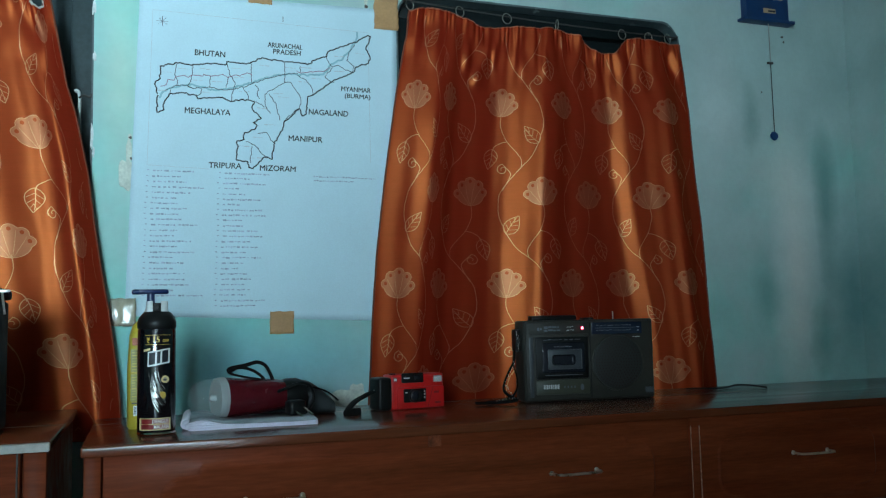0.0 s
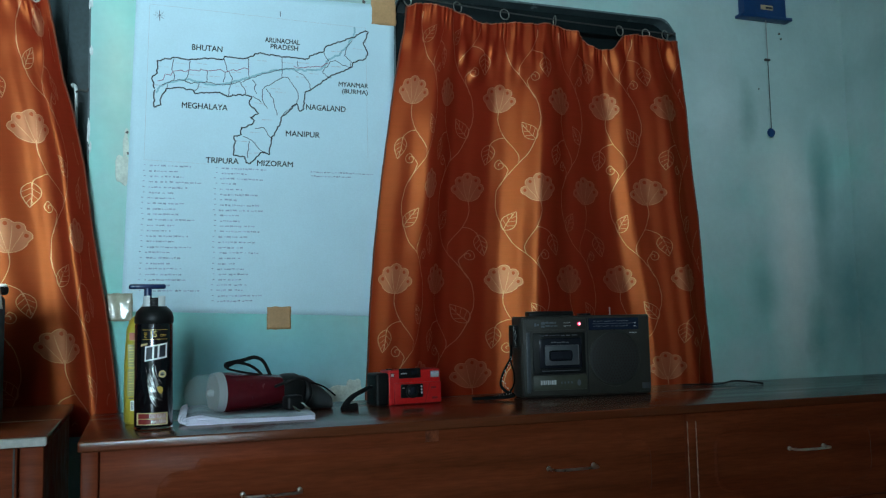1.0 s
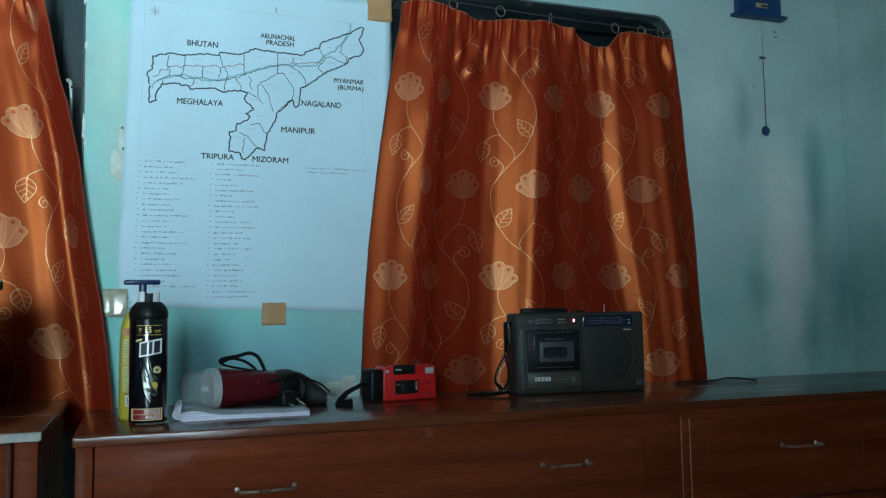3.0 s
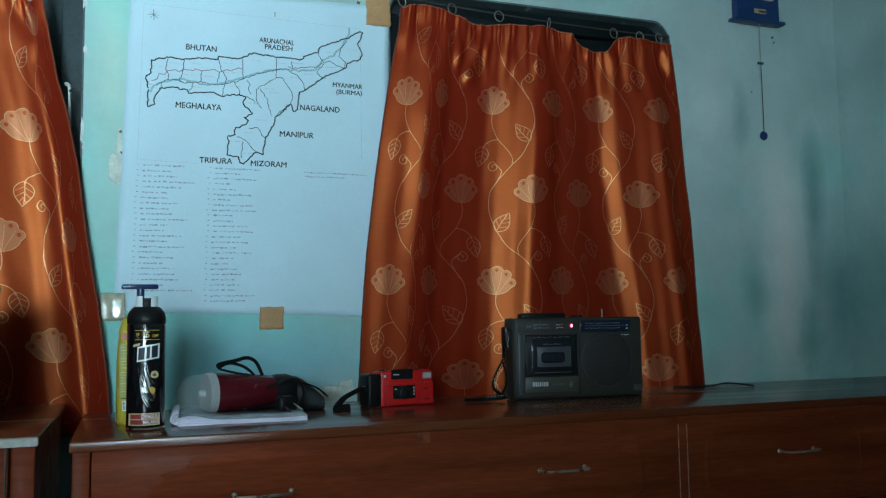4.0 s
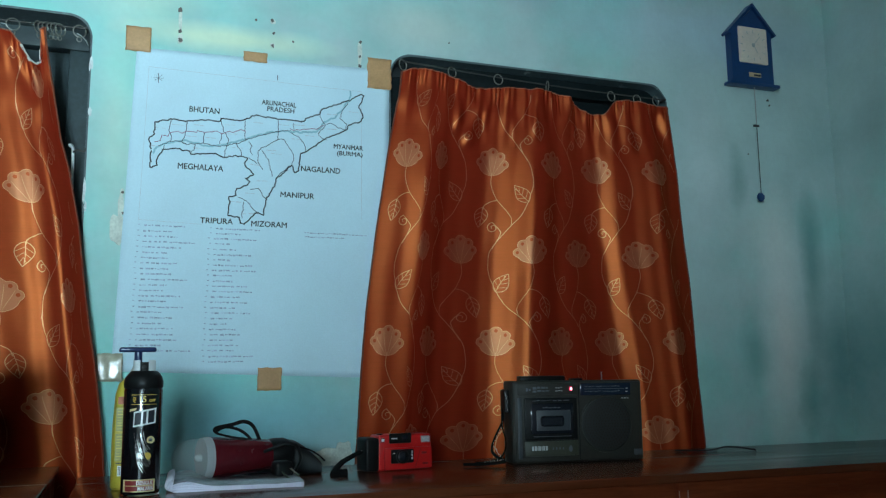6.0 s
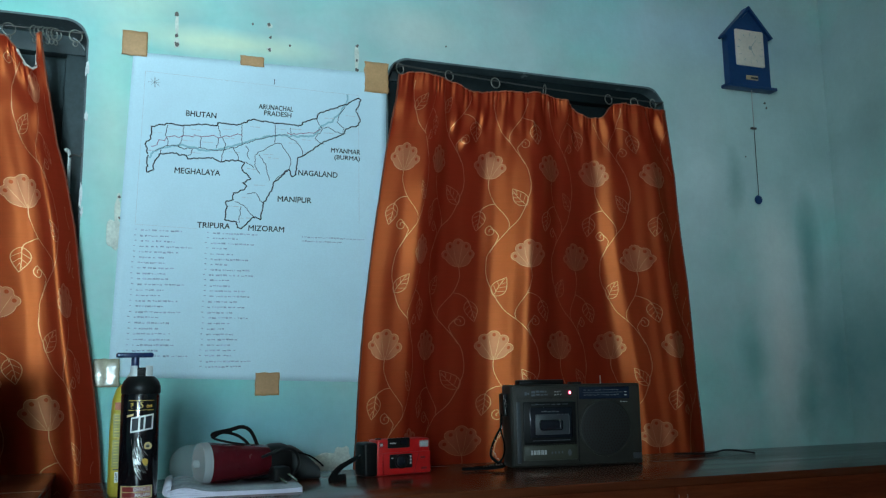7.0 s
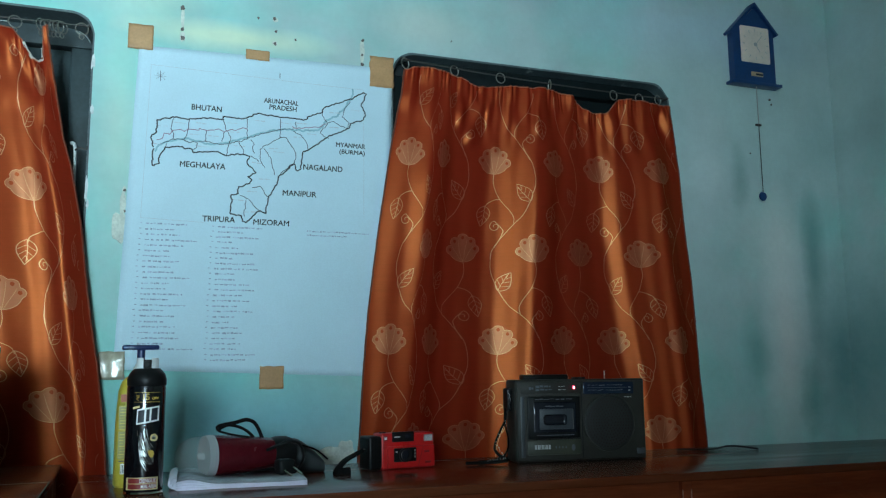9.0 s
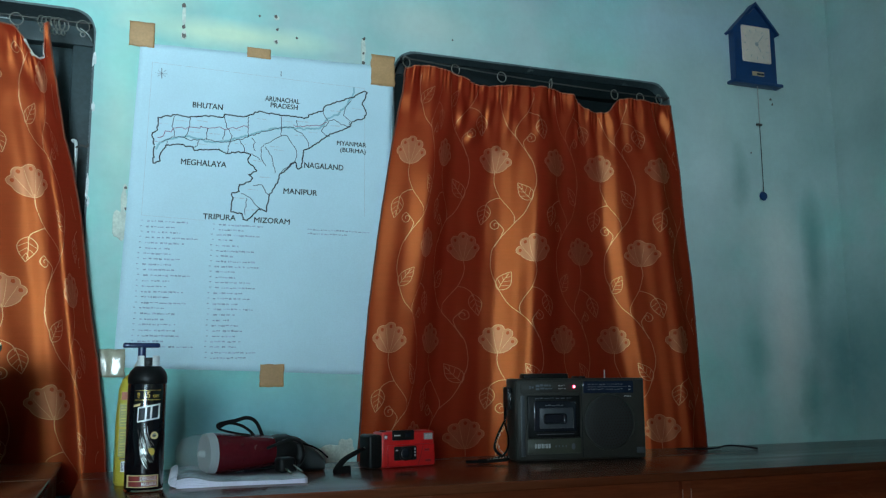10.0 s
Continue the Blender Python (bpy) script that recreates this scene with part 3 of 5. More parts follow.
class Drape:
    """A hanging cloth: side edges by height, heading by breadth, folds by breadth."""

    def __init__(self, left, right, heading, folds, base_y, bottom, depth, seed, pinches=(), swing=0.0, drift=0.0):
        self.left, self.right, self.heading, self.folds = left, right, heading, folds
        self.base_y, self.bottom, self.depth, self.seed, self.pinches, self.swing, self.drift = base_y, bottom, depth, seed, pinches, swing, drift
        us = np.linspace(-0.1, 1.1, 601)                 # the cloth rounds off its folds
        kernel = np.exp(-(np.arange(-30, 31) * 0.002 / 0.011) ** 2)
        ys = np.convolve(np.pad([folds(max(0.0, min(1.0, u))) for u in us], 30, "edge"), kernel / kernel.sum(), "valid")
        self.folds = lambda u: float(np.interp(u, us, ys))

    def at(self, u, z, lift=0.0):
        top = self.heading(u)
        z = min(z, top)
        xl, xr = self.left(z), self.right(z)
        h = max(0.0, min(1.0, (top - z) / 0.30))
        grow = h * h * (3 - 2 * h)
        x = xl + (xr - xl) * u
        deep = self.depth * (0.32 + 0.68 * grow) * (1.0 + 0.15 * max(0.0, 1.2 - z))
        drift = self.drift * max(0.0, min(1.0, (u - 0.52) / 0.2)) * max(0.0, min(1.0, (1.32 - z) / 0.42)) * min(1.0, (1.0 - u) / 0.22)
        y = self.folds(u - drift) * deep
        y += 0.007 * noise.noise((u * 9.0, z * 1.3, self.seed)) * (0.4 + grow)
        near = max(0.0, 1 - (top - z) / 0.17)
        y += 0.0072 * near * (1 + 0.8 * noise.noise((u * 30, z * 16, self.seed + 5))) * math.sin(u * 95 + 2.5 * math.sin(u * 17) + 6 * (top - z)) * (0.5 + noise.noise((u * 14, 2.0, self.seed)))
        pucker = max(0.0, 1 - (top - z) / 0.055)
        y += 0.0016 * pucker * math.sin(u * 310 + 9 * noise.noise((u * 22, 0.5, self.seed)))
        y += 0.0115 * near * noise.noise((u * 26, z * 15, self.seed + 9)) + 0.0013 * noise.noise((u * 20, z * 11, self.seed + 2))
        y -= self.swing * max(0.0, 1.22 - z) / 0.45 * max(0.0, 0.13 - u) / 0.13
        for pu, pz, wu, wz, d in self.pinches:           # crumples under the heading
            y -= d * math.exp(-((u - pu) / wu) ** 2 - ((z - pz) / wz) ** 2)
        x += 0.004 * noise.noise((u * 5.0, z * 4.0, self.seed + 3))
        return Vector((x, self.base_y + y - lift, z))

    def sheet(self, nu=420, nv=110):
        bm = bmesh.new()
        grid = []
        for i in range(nu + 1):
            u = i / nu
            top = self.heading(u)
            grid.append([bm.verts.new(self.at(u, top + (self.bottom - top) * (j / nv) ** 1.15)) for j in range(nv + 1)])
        for p, q in zip(grid, grid[1:]):
            for j in range(nv):
                bm.faces.new((p[j], q[j], q[j + 1], p[j + 1]))
        return bm


def bezier(p, n=14):
    a, b, c, d = (Vector(q) for q in p)
    return [a * (1 - t) ** 3 + 3 * b * t * (1 - t) ** 2 + 3 * c * t * t * (1 - t) + d * t ** 3 for t in (i / n for i in range(n + 1))]


UNIT = 0.00131                                        # one thread unit of the woven repeat, in metres
REPEAT = 114                                          # breadth of one vine column, in thread units
ROW = 162                                             # drop from one row of flowers to the next


def motif_flower(a, z, f, place_fill, place_line, lines, eyes):
    """A shell of five round lobes over a bowl, each lobe with an eye; f mirrors it."""
    tips = [(-20, -4, 8.0), (-13, -16, 8.5), (0, -21, 9.0), (13, -14, 8.5), (20, 0, 8.0)]
    low = 20
    rim = []
    for k in range(64):
        t = TAU * k / 64
        c, d = math.cos(t), math.sin(t)
        best = 0.0
        for bx, by, r in tips:                           # the farthest lobe edge in this direction
            along, off = bx * c + by * d, bx * d - by * c
            if abs(off) < r and along > -r:
                best = max(best, along + math.sqrt(r * r - off * off))
        bowl = 1 / math.sqrt((c / 23) ** 2 + (d / (low if d > 0 else 15)) ** 2)
        best = max(best, bowl)
        rim.append((a + f * best * c, z - best * d))
    fill = bmesh.new()
    fan(fill, (a, z), rim, place_fill, 7)
    strip(lines, rim + rim[:2], 0.9, place_line)
    for bx, by, r in tips:
        c = (a + f * bx * 1.06, z - by * 1.10)
        fan(eyes, c, [(c[0] + 2.6 * math.cos(TAU * i / 9), c[1] + 3.2 * math.sin(TAU * i / 9)) for i in range(9)], place_line)
    for (bx, by, r), (cx, cy, q) in zip(tips, tips[1:]):
        p = ((bx + cx) * 0.56, (by + cy) * 0.56)
        strip(lines, bezier(((a + f * p[0], z - p[1]), (a + f * p[0] * 0.85, z - p[1] * 0.4 - 1), (a + f * p[0] * 0.45, z - 6), (a + f * p[0] * 0.15, z - low + 1)), 10), 0.8, place_line, True)
    return fill


def motif_leaf(lines, base, tip, wide, place):
    """An outlined leaf with a midrib and side veins."""
    o, e = Vector(base), Vector(tip)
    d = e - o
    n = Vector((-d.y, d.x)).normalized() * wide
    for side in (1, -1):
        strip(lines, [o + d * (k / 14) + n * side * math.sin(math.pi * (k / 14) ** 0.75) for k in range(15)], 1.0, place)
    strip(lines, [o + d * (k / 9) + n * 0.16 * math.sin(2.6 * k / 9) for k in range(9)], 0.9, place)
    for k in (0.22, 0.44, 0.64):
        for side in (1, -1):
            p = o + d * k
            strip(lines, [p + (d * 0.20 + n * side * math.sin(math.pi * (k + 0.20) ** 0.75) * 0.92) * (j / 4) for j in range(5)], 0.7, place)


def vine_pattern(drape, breadth, z0, columns, rows, thing_ob):
    """Vines in columns, each a long S with flowers, hanging leaves and tendrils on alternate sides.
    breadth(s, z) gives the place across the cloth of thread s."""
    lines, eyes = bmesh.new(), bmesh.new()

    def laid(lift):
        def f(a, b):
            z = z0 + b * UNIT
            return drape.at(max(0.004, min(0.996, breadth(a, z))), z, lift)
        return f

    pf, pl, pe = laid(0.0017), laid(0.0022), laid(0.0026)

    def inside(a, b, m=0.012):
        z = z0 + b * UNIT
        u = breadth(a, z)
        return 0.012 < u < 0.988 and drape.bottom + 0.02 < z < drape.heading(max(0.0, min(1.0, u))) - m

    def runs(pts, w):
        run = []
        for p in list(pts) + [None]:
            if p is not None and inside(p[0], p[1]):
                run.append(p)
            else:
                if len(run) > 2:
                    strip(lines, run, w, pl)
                run = []

    for c in columns:
        for r in rows:
            f = 1 if r % 2 == 0 else -1

            def q(*pts):
                return [(c * REPEAT + f * p, -ROW * r - e) for p, e in pts]

            def curve(*pts):
                return [(p.x, p.y) for p in spline([(a, b, 0) for a, b in q(*pts)], 7)]

            # the main vine of this half of the repeat
            runs(curve((36, 28), (35, 44), (31, 58), (28, 70), (17, 95), (1, 113), (-19, 140), (-31, 162), (-36, 190)), 1.15)
            runs(curve((-35, 15), (-35, 38), (-24, 64), (-7, 86), (1, 100), (1, 113)), 1.0)
            runs(curve((-23, 66), (-33, 68), (-43, 75), (-46, 84)), 1.25)
            curl = [(-28 + (1.4 + 8.4 * (k / 30) ** 0.9) * math.cos(2.4 - TAU * 1.35 * k / 30 * -1), 116 + (1.4 + 8.4 * (k / 30) ** 0.9) * math.sin(2.4 - TAU * 1.35 * k / 30 * -1)) for k in range(31)]
            runs(q(*curl) + curve(curl[-1], (-15.5, 122), (-16, 131), (-21, 143), (-27, 155))[1:], 1.2)
            (lb, lt), (hb, ht) = q((29, 70), (5, 38)), q((-46, 79), (-51, 116))
            for base, tip, wide in ((lb, lt, 11), (hb, ht, 10.5)):
                if inside(*base, 0.03) and inside(*tip, 0.03):
                    motif_leaf(lines, base, tip, wide, pl)
            (fa, fb), = q((-35, 0))
            if inside(fa - 20, fb, 0.045) and inside(fa + 20, fb, 0.045):
                part("woven_flower", motif_flower(fa, fb, f, pf, pl, lines, eyes), M["petal"], thing_ob)
    part("woven_vine", lines, M["thread"], thing_ob, "pale gold woven vines and leaves", kind="stuff")
    part("flower_eye", eyes, M["curtain"], thing_ob, kind="stuff")


def curtain(name, drape, label, pattern, bare=None):
    ob = thing(name, pose(0, 0, 0), label, "curtain", "window curtains")
    cloth = part("cloth", drape.sheet(), M["curtain"], ob)
    solid = cloth.modifiers.new("thick", "SOLIDIFY")
    solid.thickness, solid.offset = 0.0012, 0.0
    for u in (0.0, 1.0):
        hem = bmesh.new()
        pts = []
        top = drape.heading(u)
        for k in range(60):
            z = top + (drape.bottom - top) * k / 59
            p = drape.at(u, z)
            pts.append(p + Vector((0.0012 * noise.noise((z * 90, u, 3)), 0, 0)))
        part("side_hem", tube(hem, pts, 0.0022, 6), M["hem"], ob)
    edge = bmesh.new()
    tube(edge, [drape.at(k / 200, drape.heading(k / 200) - 0.001) + Vector((0, 0, 0.001)) for k in range(201)], 0.0017, 6)
    part("heading_edge", edge, M["edge"], ob, "pale frayed heading edge")
    if bare:                                           # the pale tape shows where the heading sags
        lo, hi = bare
        pts = [drape.at(lo + (hi - lo) * k / 40, 9.0) + Vector((0, 0.001, 0.0015 + 0.001 * noise.noise((k * 0.7, 1, 2)))) for k in range(41)]
        part("lining_tape", tubed(pts, 0.0028, 6), M["lining"], ob, "pale torn tape")
    vine_pattern(drape, *pattern, ob)
    return ob


main = Drape(
    left=line_knots([(0.70, 0.430), (0.80, 0.437), (0.925, 0.447), (1.11, 0.466), (1.30, 0.493), (1.50, 0.524), (1.62, 0.549), (1.70, 0.557)]),
    right=line_knots([(0.70, 1.350), (0.775, 1.346), (0.97, 1.331), (1.19, 1.320), (1.48, 1.299), (1.62, 1.277), (1.70, 1.271)]),
    heading=smooth_knots([(0.0, 1.666), (0.06, 1.676), (0.12, 1.672), (0.18, 1.662), (0.26, 1.647), (0.40, 1.655), (0.54, 1.656), (0.60, 1.648), (0.68, 1.612), (0.735, 1.612), (0.79, 1.652), (0.85, 1.654), (0.93, 1.650), (1.0, 1.651)]),
    folds=smooth_knots([(0.0, -0.1), (0.06, -0.5), (0.12, -1.0), (0.15, -0.75), (0.20, 0.10), (0.25, 0.35), (0.315, 0.52), (0.345, 0.36), (0.40, -0.20), (0.455, -0.82), (0.49, -0.75), (0.56, 0.15), (0.66, 0.80), (0.70, 0.65), (0.755, -0.05), (0.80, -0.25), (0.85, -0.62), (0.895, -1.0), (0.925, -0.5), (0.96, 0.1), (1.0, 0.4)]),
    base_y=-0.046, bottom=0.745, depth=0.032, seed=1.0, pinches=((0.205, 1.565, 0.014, 0.035, 0.010), (0.245, 1.520, 0.020, 0.022, 0.012), (0.30, 1.580, 0.012, 0.030, 0.009), (0.46, 1.585, 0.012, 0.035, 0.008), (0.62, 1.560, 0.010, 0.030, 0.006)), swing=0.034, drift=0.07)
side = Drape(
    left=lambda z: -0.96,
    right=line_knots([(0.70, -0.035), (0.79, -0.053), (0.995, -0.077), (1.163, -0.104), (1.274, -0.119), (1.39, -0.144), (1.443, -0.160), (1.667, -0.198)]),
    heading=smooth_knots([(0.0, 1.66), (0.12, 1.66), (0.2, 1.60), (0.28, 1.66), (0.45, 1.66), (0.55, 1.60), (0.65, 1.66), (0.85, 1.66), (0.912, 1.656), (0.934, 1.634), (0.946, 1.610), (0.954, 1.596), (0.966, 1.591), (0.978, 1.598), (0.984, 1.628), (0.989, 1.668), (1.0, 1.672)]),
    folds=smooth_knots([(0.0, 0.6), (0.10, -1.0), (0.20, 0.7), (0.33, -1.0), (0.42, 0.6), (0.55, -0.9), (0.64, 0.4), (0.72, 0.5), (0.80, 0.15), (0.885, -0.35), (0.905, -0.25), (0.925, -0.40), (0.955, -0.95), (0.975, -0.45), (1.0, 0.35)]),
    base_y=-0.045, bottom=0.745, depth=0.022, seed=6.0)
THREADS = line_knots([(-73, 0.0), (-35, 0.057), (0, 0.108), (35, 0.127), (79, 0.157), (114, 0.19), (146, 0.247), (193, 0.335), (228, 0.394), (260, 0.444), (307, 0.53), (342, 0.571), (377, 0.612), (424, 0.708), (456, 0.752), (488, 0.80), (535, 0.908), (570, 0.958), (605, 1.0), (720, 1.16)])
EASE = line_knots([(0, 0), (0.12, 0), (0.25, 1), (0.8, 1), (1, 0)])
SIDE_THREADS = line_knots([(-660, -0.12), (-114, 0.755), (-79, 0.818), (-46, 0.884), (-35, 0.908), (0, 0.946), (35, 0.966), (79, 0.986), (105, 1.0), (200, 1.1)])


def main_breadth(s, z):
    """The cloth swings a little to the right below the middle."""
    u = THREADS(s) if s > -73 else (s + 73) * 0.0015
    return u + 0.033 * EASE(u) * max(0.0, min(1.0, (1.25 - z) / 0.16))


curtain("curtain", main, "rust-orange satin curtain with pale woven flowers", (main_breadth, 1.463, range(0, 6), range(-2, 5)))
curtain("curtain", side, "rust-orange satin curtain with sagging heading and woven flowers", (lambda s, z: SIDE_THREADS(s), 1.336, range(-5, 2), range(-2, 4)), (0.938, 0.984))


def rod(x0, z0, x1, z1, y, label):
    ob = thing("curtain_wire", pose(0, 0, 0), label, "curtain wire")
    pts = [(x0 + (x1 - x0) * k / 20, y, z0 + (z1 - z0) * k / 20 - 0.006 * math.sin(math.pi * k / 20)) for k in range(21)]
    part("wire", tubed(pts, 0.0018, 6), M["wire"], ob)
    for k in (0, 20):
        p = Vector(pts[k])
        part("nail", tubed([p + Vector((0, -0.006, 0)), p + Vector((0, 0.02, 0))], 0.003, 8), M["wire"], ob)
    return ob


rod(0.556, 1.704, 1.290, 1.682, -0.012, "thin steel curtain wire across the window")
rod(-1.0, 1.700, -0.124, 1.692, -0.012, "thin steel curtain wire across the window")


def ring(x, z, tilt, r=0.0125):
    bm = bmesh.new()
    pts = [(r * math.cos(TAU * k / 20), 0, r * math.sin(TAU * k / 20)) for k in range(21)]
    tube(bm, pts, 0.0014, 6, caps=False)
    if x < 0:                                           # the eyelet below a ring that carries no cloth
        tube(bm, [(0.0045 * math.cos(TAU * k / 14), 0, -r - 0.005 + 0.0050 * math.sin(TAU * k / 14)) for k in range(15)], 0.0012, 6, caps=False)
    ob = part("curtain_ring", bm, M["brass"])
    ob.matrix_world = pose(x, -0.014, z, 0, 0, tilt)
    return tagged(ob, "small dull brass curtain ring on the wire", "curtain ring", "curtain rings")


for x, z, tilt in ((0.566, 1.694, 30), (0.690, 1.690, 20), (0.811, 1.685, 8), (0.945, 1.682, 78), (1.128, 1.675, 15), (1.205, 1.674, 10), (1.262, 1.676, 20),
                   (-0.262, 1.683, 15), (-0.214, 1.683, 50), (-0.206, 1.682, 45), (-0.198, 1.683, 40), (-0.190, 1.682, 45), (-0.182, 1.683, 38), (-0.174, 1.682, 42), (-0.137, 1.684, 10)):
    ring(x, z, tilt)

# ---- the chart on the wall ----
NORTH = [(13, 1447), (8, 1461), (9, 1475), (18, 1481), (18, 1507), (52, 1517), (84, 1515), (119, 1521), (152, 1521), (154, 1528), (193, 1526), (207, 1532), (229, 1542), (278, 1538), (312, 1538), (330, 1536), (344, 1547), (371, 1559), (377, 1571), (440, 1597), (459, 1611), (474, 1612), (463, 1582), (471, 1561), (468, 1550), (438, 1539), (434, 1527)]
SOUTH = [(13, 1447), (11, 1408), (26, 1414), (24, 1426), (36, 1449), (60, 1453), (92, 1450), (94, 1441), (105, 1445), (145, 1448), (161, 1440), (178, 1445), (203, 1447), (211, 1444), (206, 1427), (216, 1420), (227, 1408), (209, 1398), (219, 1392), (209, 1381), (190, 1374), (188, 1359), (176, 1356), (175, 1313), (198, 1311)]
EAST = [(198, 1311), (200, 1299), (208, 1297), (234, 1324), (249, 1319), (254, 1354), (274, 1387), (277, 1403), (290, 1415), (309, 1434), (316, 1419), (324, 1423), (329, 1462), (351, 1475), (368, 1489), (392, 1507), (416, 1517), (434, 1527)]
RIVER = [(15, 1439), (35, 1460), (80, 1472), (107, 1467), (150, 1466), (205, 1485), (244, 1500), (278, 1510), (313, 1511), (359, 1515), (380, 1535), (413, 1562), (437, 1596), (442, 1621)]
DISTRICTS_WEST = [
    [(52, 1515), (47, 1491), (52, 1478), (51, 1469)],
    [(84, 1516), (82, 1494), (78, 1478), (73, 1469), (84, 1464)],
    [(119, 1494), (118, 1468)],
    [(157, 1494), (153, 1471)],
    [(154, 1524), (156, 1511), (162, 1497), (171, 1482), (166, 1456), (163, 1441)],
    [(206, 1528), (205, 1504), (207, 1482)],
    [(38, 1457), (38, 1449)],
    [(104, 1464), (100, 1455), (93, 1449)],
    [(188, 1473), (196, 1461), (200, 1446)],
    [(214, 1482), (222, 1471), (218, 1460), (223, 1451)],
]
DISTRICTS_MIDDLE = [
    [(277, 1535), (279, 1514), (277, 1491), (257, 1476), (241, 1468), (233, 1455), (237, 1434), (246, 1420)],
    [(277, 1491), (291, 1493), (299, 1479), (310, 1467), (314, 1448), (309, 1434), (299, 1428), (277, 1405)],
    [(242, 1465), (258, 1444), (264, 1419), (267, 1406)],
    [(307, 1509), (326, 1501), (338, 1480), (340, 1466)],
    [(233, 1433), (215, 1445)],
    [(220, 1374), (238, 1377), (248, 1361), (257, 1353)],
    [(195, 1355), (213, 1349), (237, 1320)],
    [(206, 1346), (203, 1309)],
]
DISTRICTS_EAST = [
    [(312, 1530), (313, 1517)],
    [(373, 1570), (372, 1551), (384, 1533), (367, 1511), (377, 1501), (388, 1499)],
    [(384, 1536), (403, 1538), (414, 1531), (432, 1527), (435, 1540), (419, 1552), (422, 1569), (436, 1590)],
    [(226, 1492), (251, 1501), (276, 1509), (307, 1514)],
    [(27, 1456), (51, 1468), (73, 1469), (84, 1464), (101, 1467), (119, 1469), (148, 1465), (166, 1467), (190, 1475), (208, 1483), (226, 1492)],
]
RED_BORDER = [
    [(18, 1464), (32, 1469), (34, 1480), (45, 1478), (49, 1487), (66, 1491), (74, 1487), (81, 1494), (103, 1492), (105, 1498), (119, 1494), (148, 1499), (156, 1494), (174, 1501), (180, 1498), (196, 1507), (207, 1503)],
    [(304, 1519), (313, 1516), (339, 1519), (364, 1523), (381, 1532)],
]

CORNERS = ((-0.024, 1.668), (0.537, 1.680), (-0.048, 0.984), (0.522, 0.964))     # upper left, upper right, lower left, lower right


def sheet_y(x, z):
    curl = max(0.0, 0.10 - (z - 0.975)) / 0.10
    return -0.0022 - 0.0010 * noise.noise((x * 5, z * 3.5, 2)) - 0.0012 * curl * curl * max(0.0, math.sin(6 * (x + 0.05)))


def on_sheet(lift):
    return lambda x, z: Vector((x, sheet_y(x, z) - lift, z))


poster = thing("wall_chart", pose(0, 0, 0), "hand-drawn map on white chart paper taped to the wall", "wall chart")
bm = bmesh.new()
NU, NV = 40, 50
grid = []
for i in range(NU + 1):
    u, row = i / NU, []
    for j in range(NV + 1):
        v = j / NV
        x = (CORNERS[0][0] * (1 - u) + CORNERS[1][0] * u) * (1 - v) + (CORNERS[2][0] * (1 - u) + CORNERS[3][0] * u) * v
        z = (CORNERS[0][1] * (1 - u) + CORNERS[1][1] * u) * (1 - v) + (CORNERS[2][1] * (1 - u) + CORNERS[3][1] * u) * v
        row.append(bm.verts.new((x, sheet_y(x, z), z)))
    grid.append(row)
for p, q in zip(grid, grid[1:]):
    for j in range(NV):
        bm.faces.new((p[j], q[j], q[j + 1], p[j + 1]))
sheet = part("paper_sheet", bm, M["paper"], poster)
solid = sheet.modifiers.new("thick", "SOLIDIFY")
solid.thickness, solid.offset = 0.0004, 0.0


def wobble(points, amp, step=3.0, seed=0.0):
    """A hand-drawn line: resampled every few millimetres and shaken."""
    out = []
    for (a, b), (c, d) in zip(points, points[1:]):
        n = max(1, int(math.hypot(c - a, d - b) / step))
        for k in range(n):
            x, z = a + (c - a) * k / n, b + (d - b) * k / n
            dx = noise.noise((x * 0.11, z * 0.11, seed)) + 0.5 * noise.noise((x * 0.31, z * 0.31, seed + 2))
            dz = noise.noise((x * 0.11, z * 0.11, seed + 7)) + 0.5 * noise.noise((x * 0.31, z * 0.31, seed + 9))
            out.append(((x + amp * dx) / 1000, (z + amp * dz) / 1000))
    out.append((points[-1][0] / 1000, points[-1][1] / 1000))
    return out


bm = bmesh.new()
for k, line in enumerate((NORTH, SOUTH, EAST)):
    strip(bm, wobble(line, 2.8, 2.0, k), 0.0027, on_sheet(0.0009))
part("map_outline", bm, M["ink"], poster, "black marker outline of a map")
bm = bmesh.new()
for k, line in enumerate(DISTRICTS_WEST + DISTRICTS_MIDDLE + DISTRICTS_EAST):
    strip(bm, wobble(line, 2.4, 2.0, k + 3.3), 0.0015, on_sheet(0.0008))
for k, line in enumerate(RED_BORDER):
    part("map_red_border", strip(bmesh.new(), wobble(line, 2.0, 2.0, k + 1.3), 0.0016, on_sheet(0.00085)), M["red_pen"], poster)
part("map_borders", bm, M["thin_ink"], poster, kind="stuff")
bm = bmesh.new()
strip(bm, wobble([(p.x * 1000, p.y * 1000) for p in spline([(a / 1000, b / 1000, 0) for a, b in RIVER], 6)], 3.0, 2.0, 4.4), 0.0042, on_sheet(0.0006))
part("map_river", bm, M["river"], poster)
bm = bmesh.new()
for line in ([(2, 1628), (186, 1625), (468, 1621)], [(468, 1621), (470, 1320)], [(2, 1628), (-7, 1296)], [(-7, 1296), (120, 1292)]):
    strip(bm, wobble(line, 0.5, 8), 0.0007, on_sheet(0.0006))
part("pencil_frame", bm, M["pencil"], poster)
bm = bmesh.new()
strip(bm, wobble([(275, 1640), (275, 1628)], 0.3), 0.0016, on_sheet(0.0009))
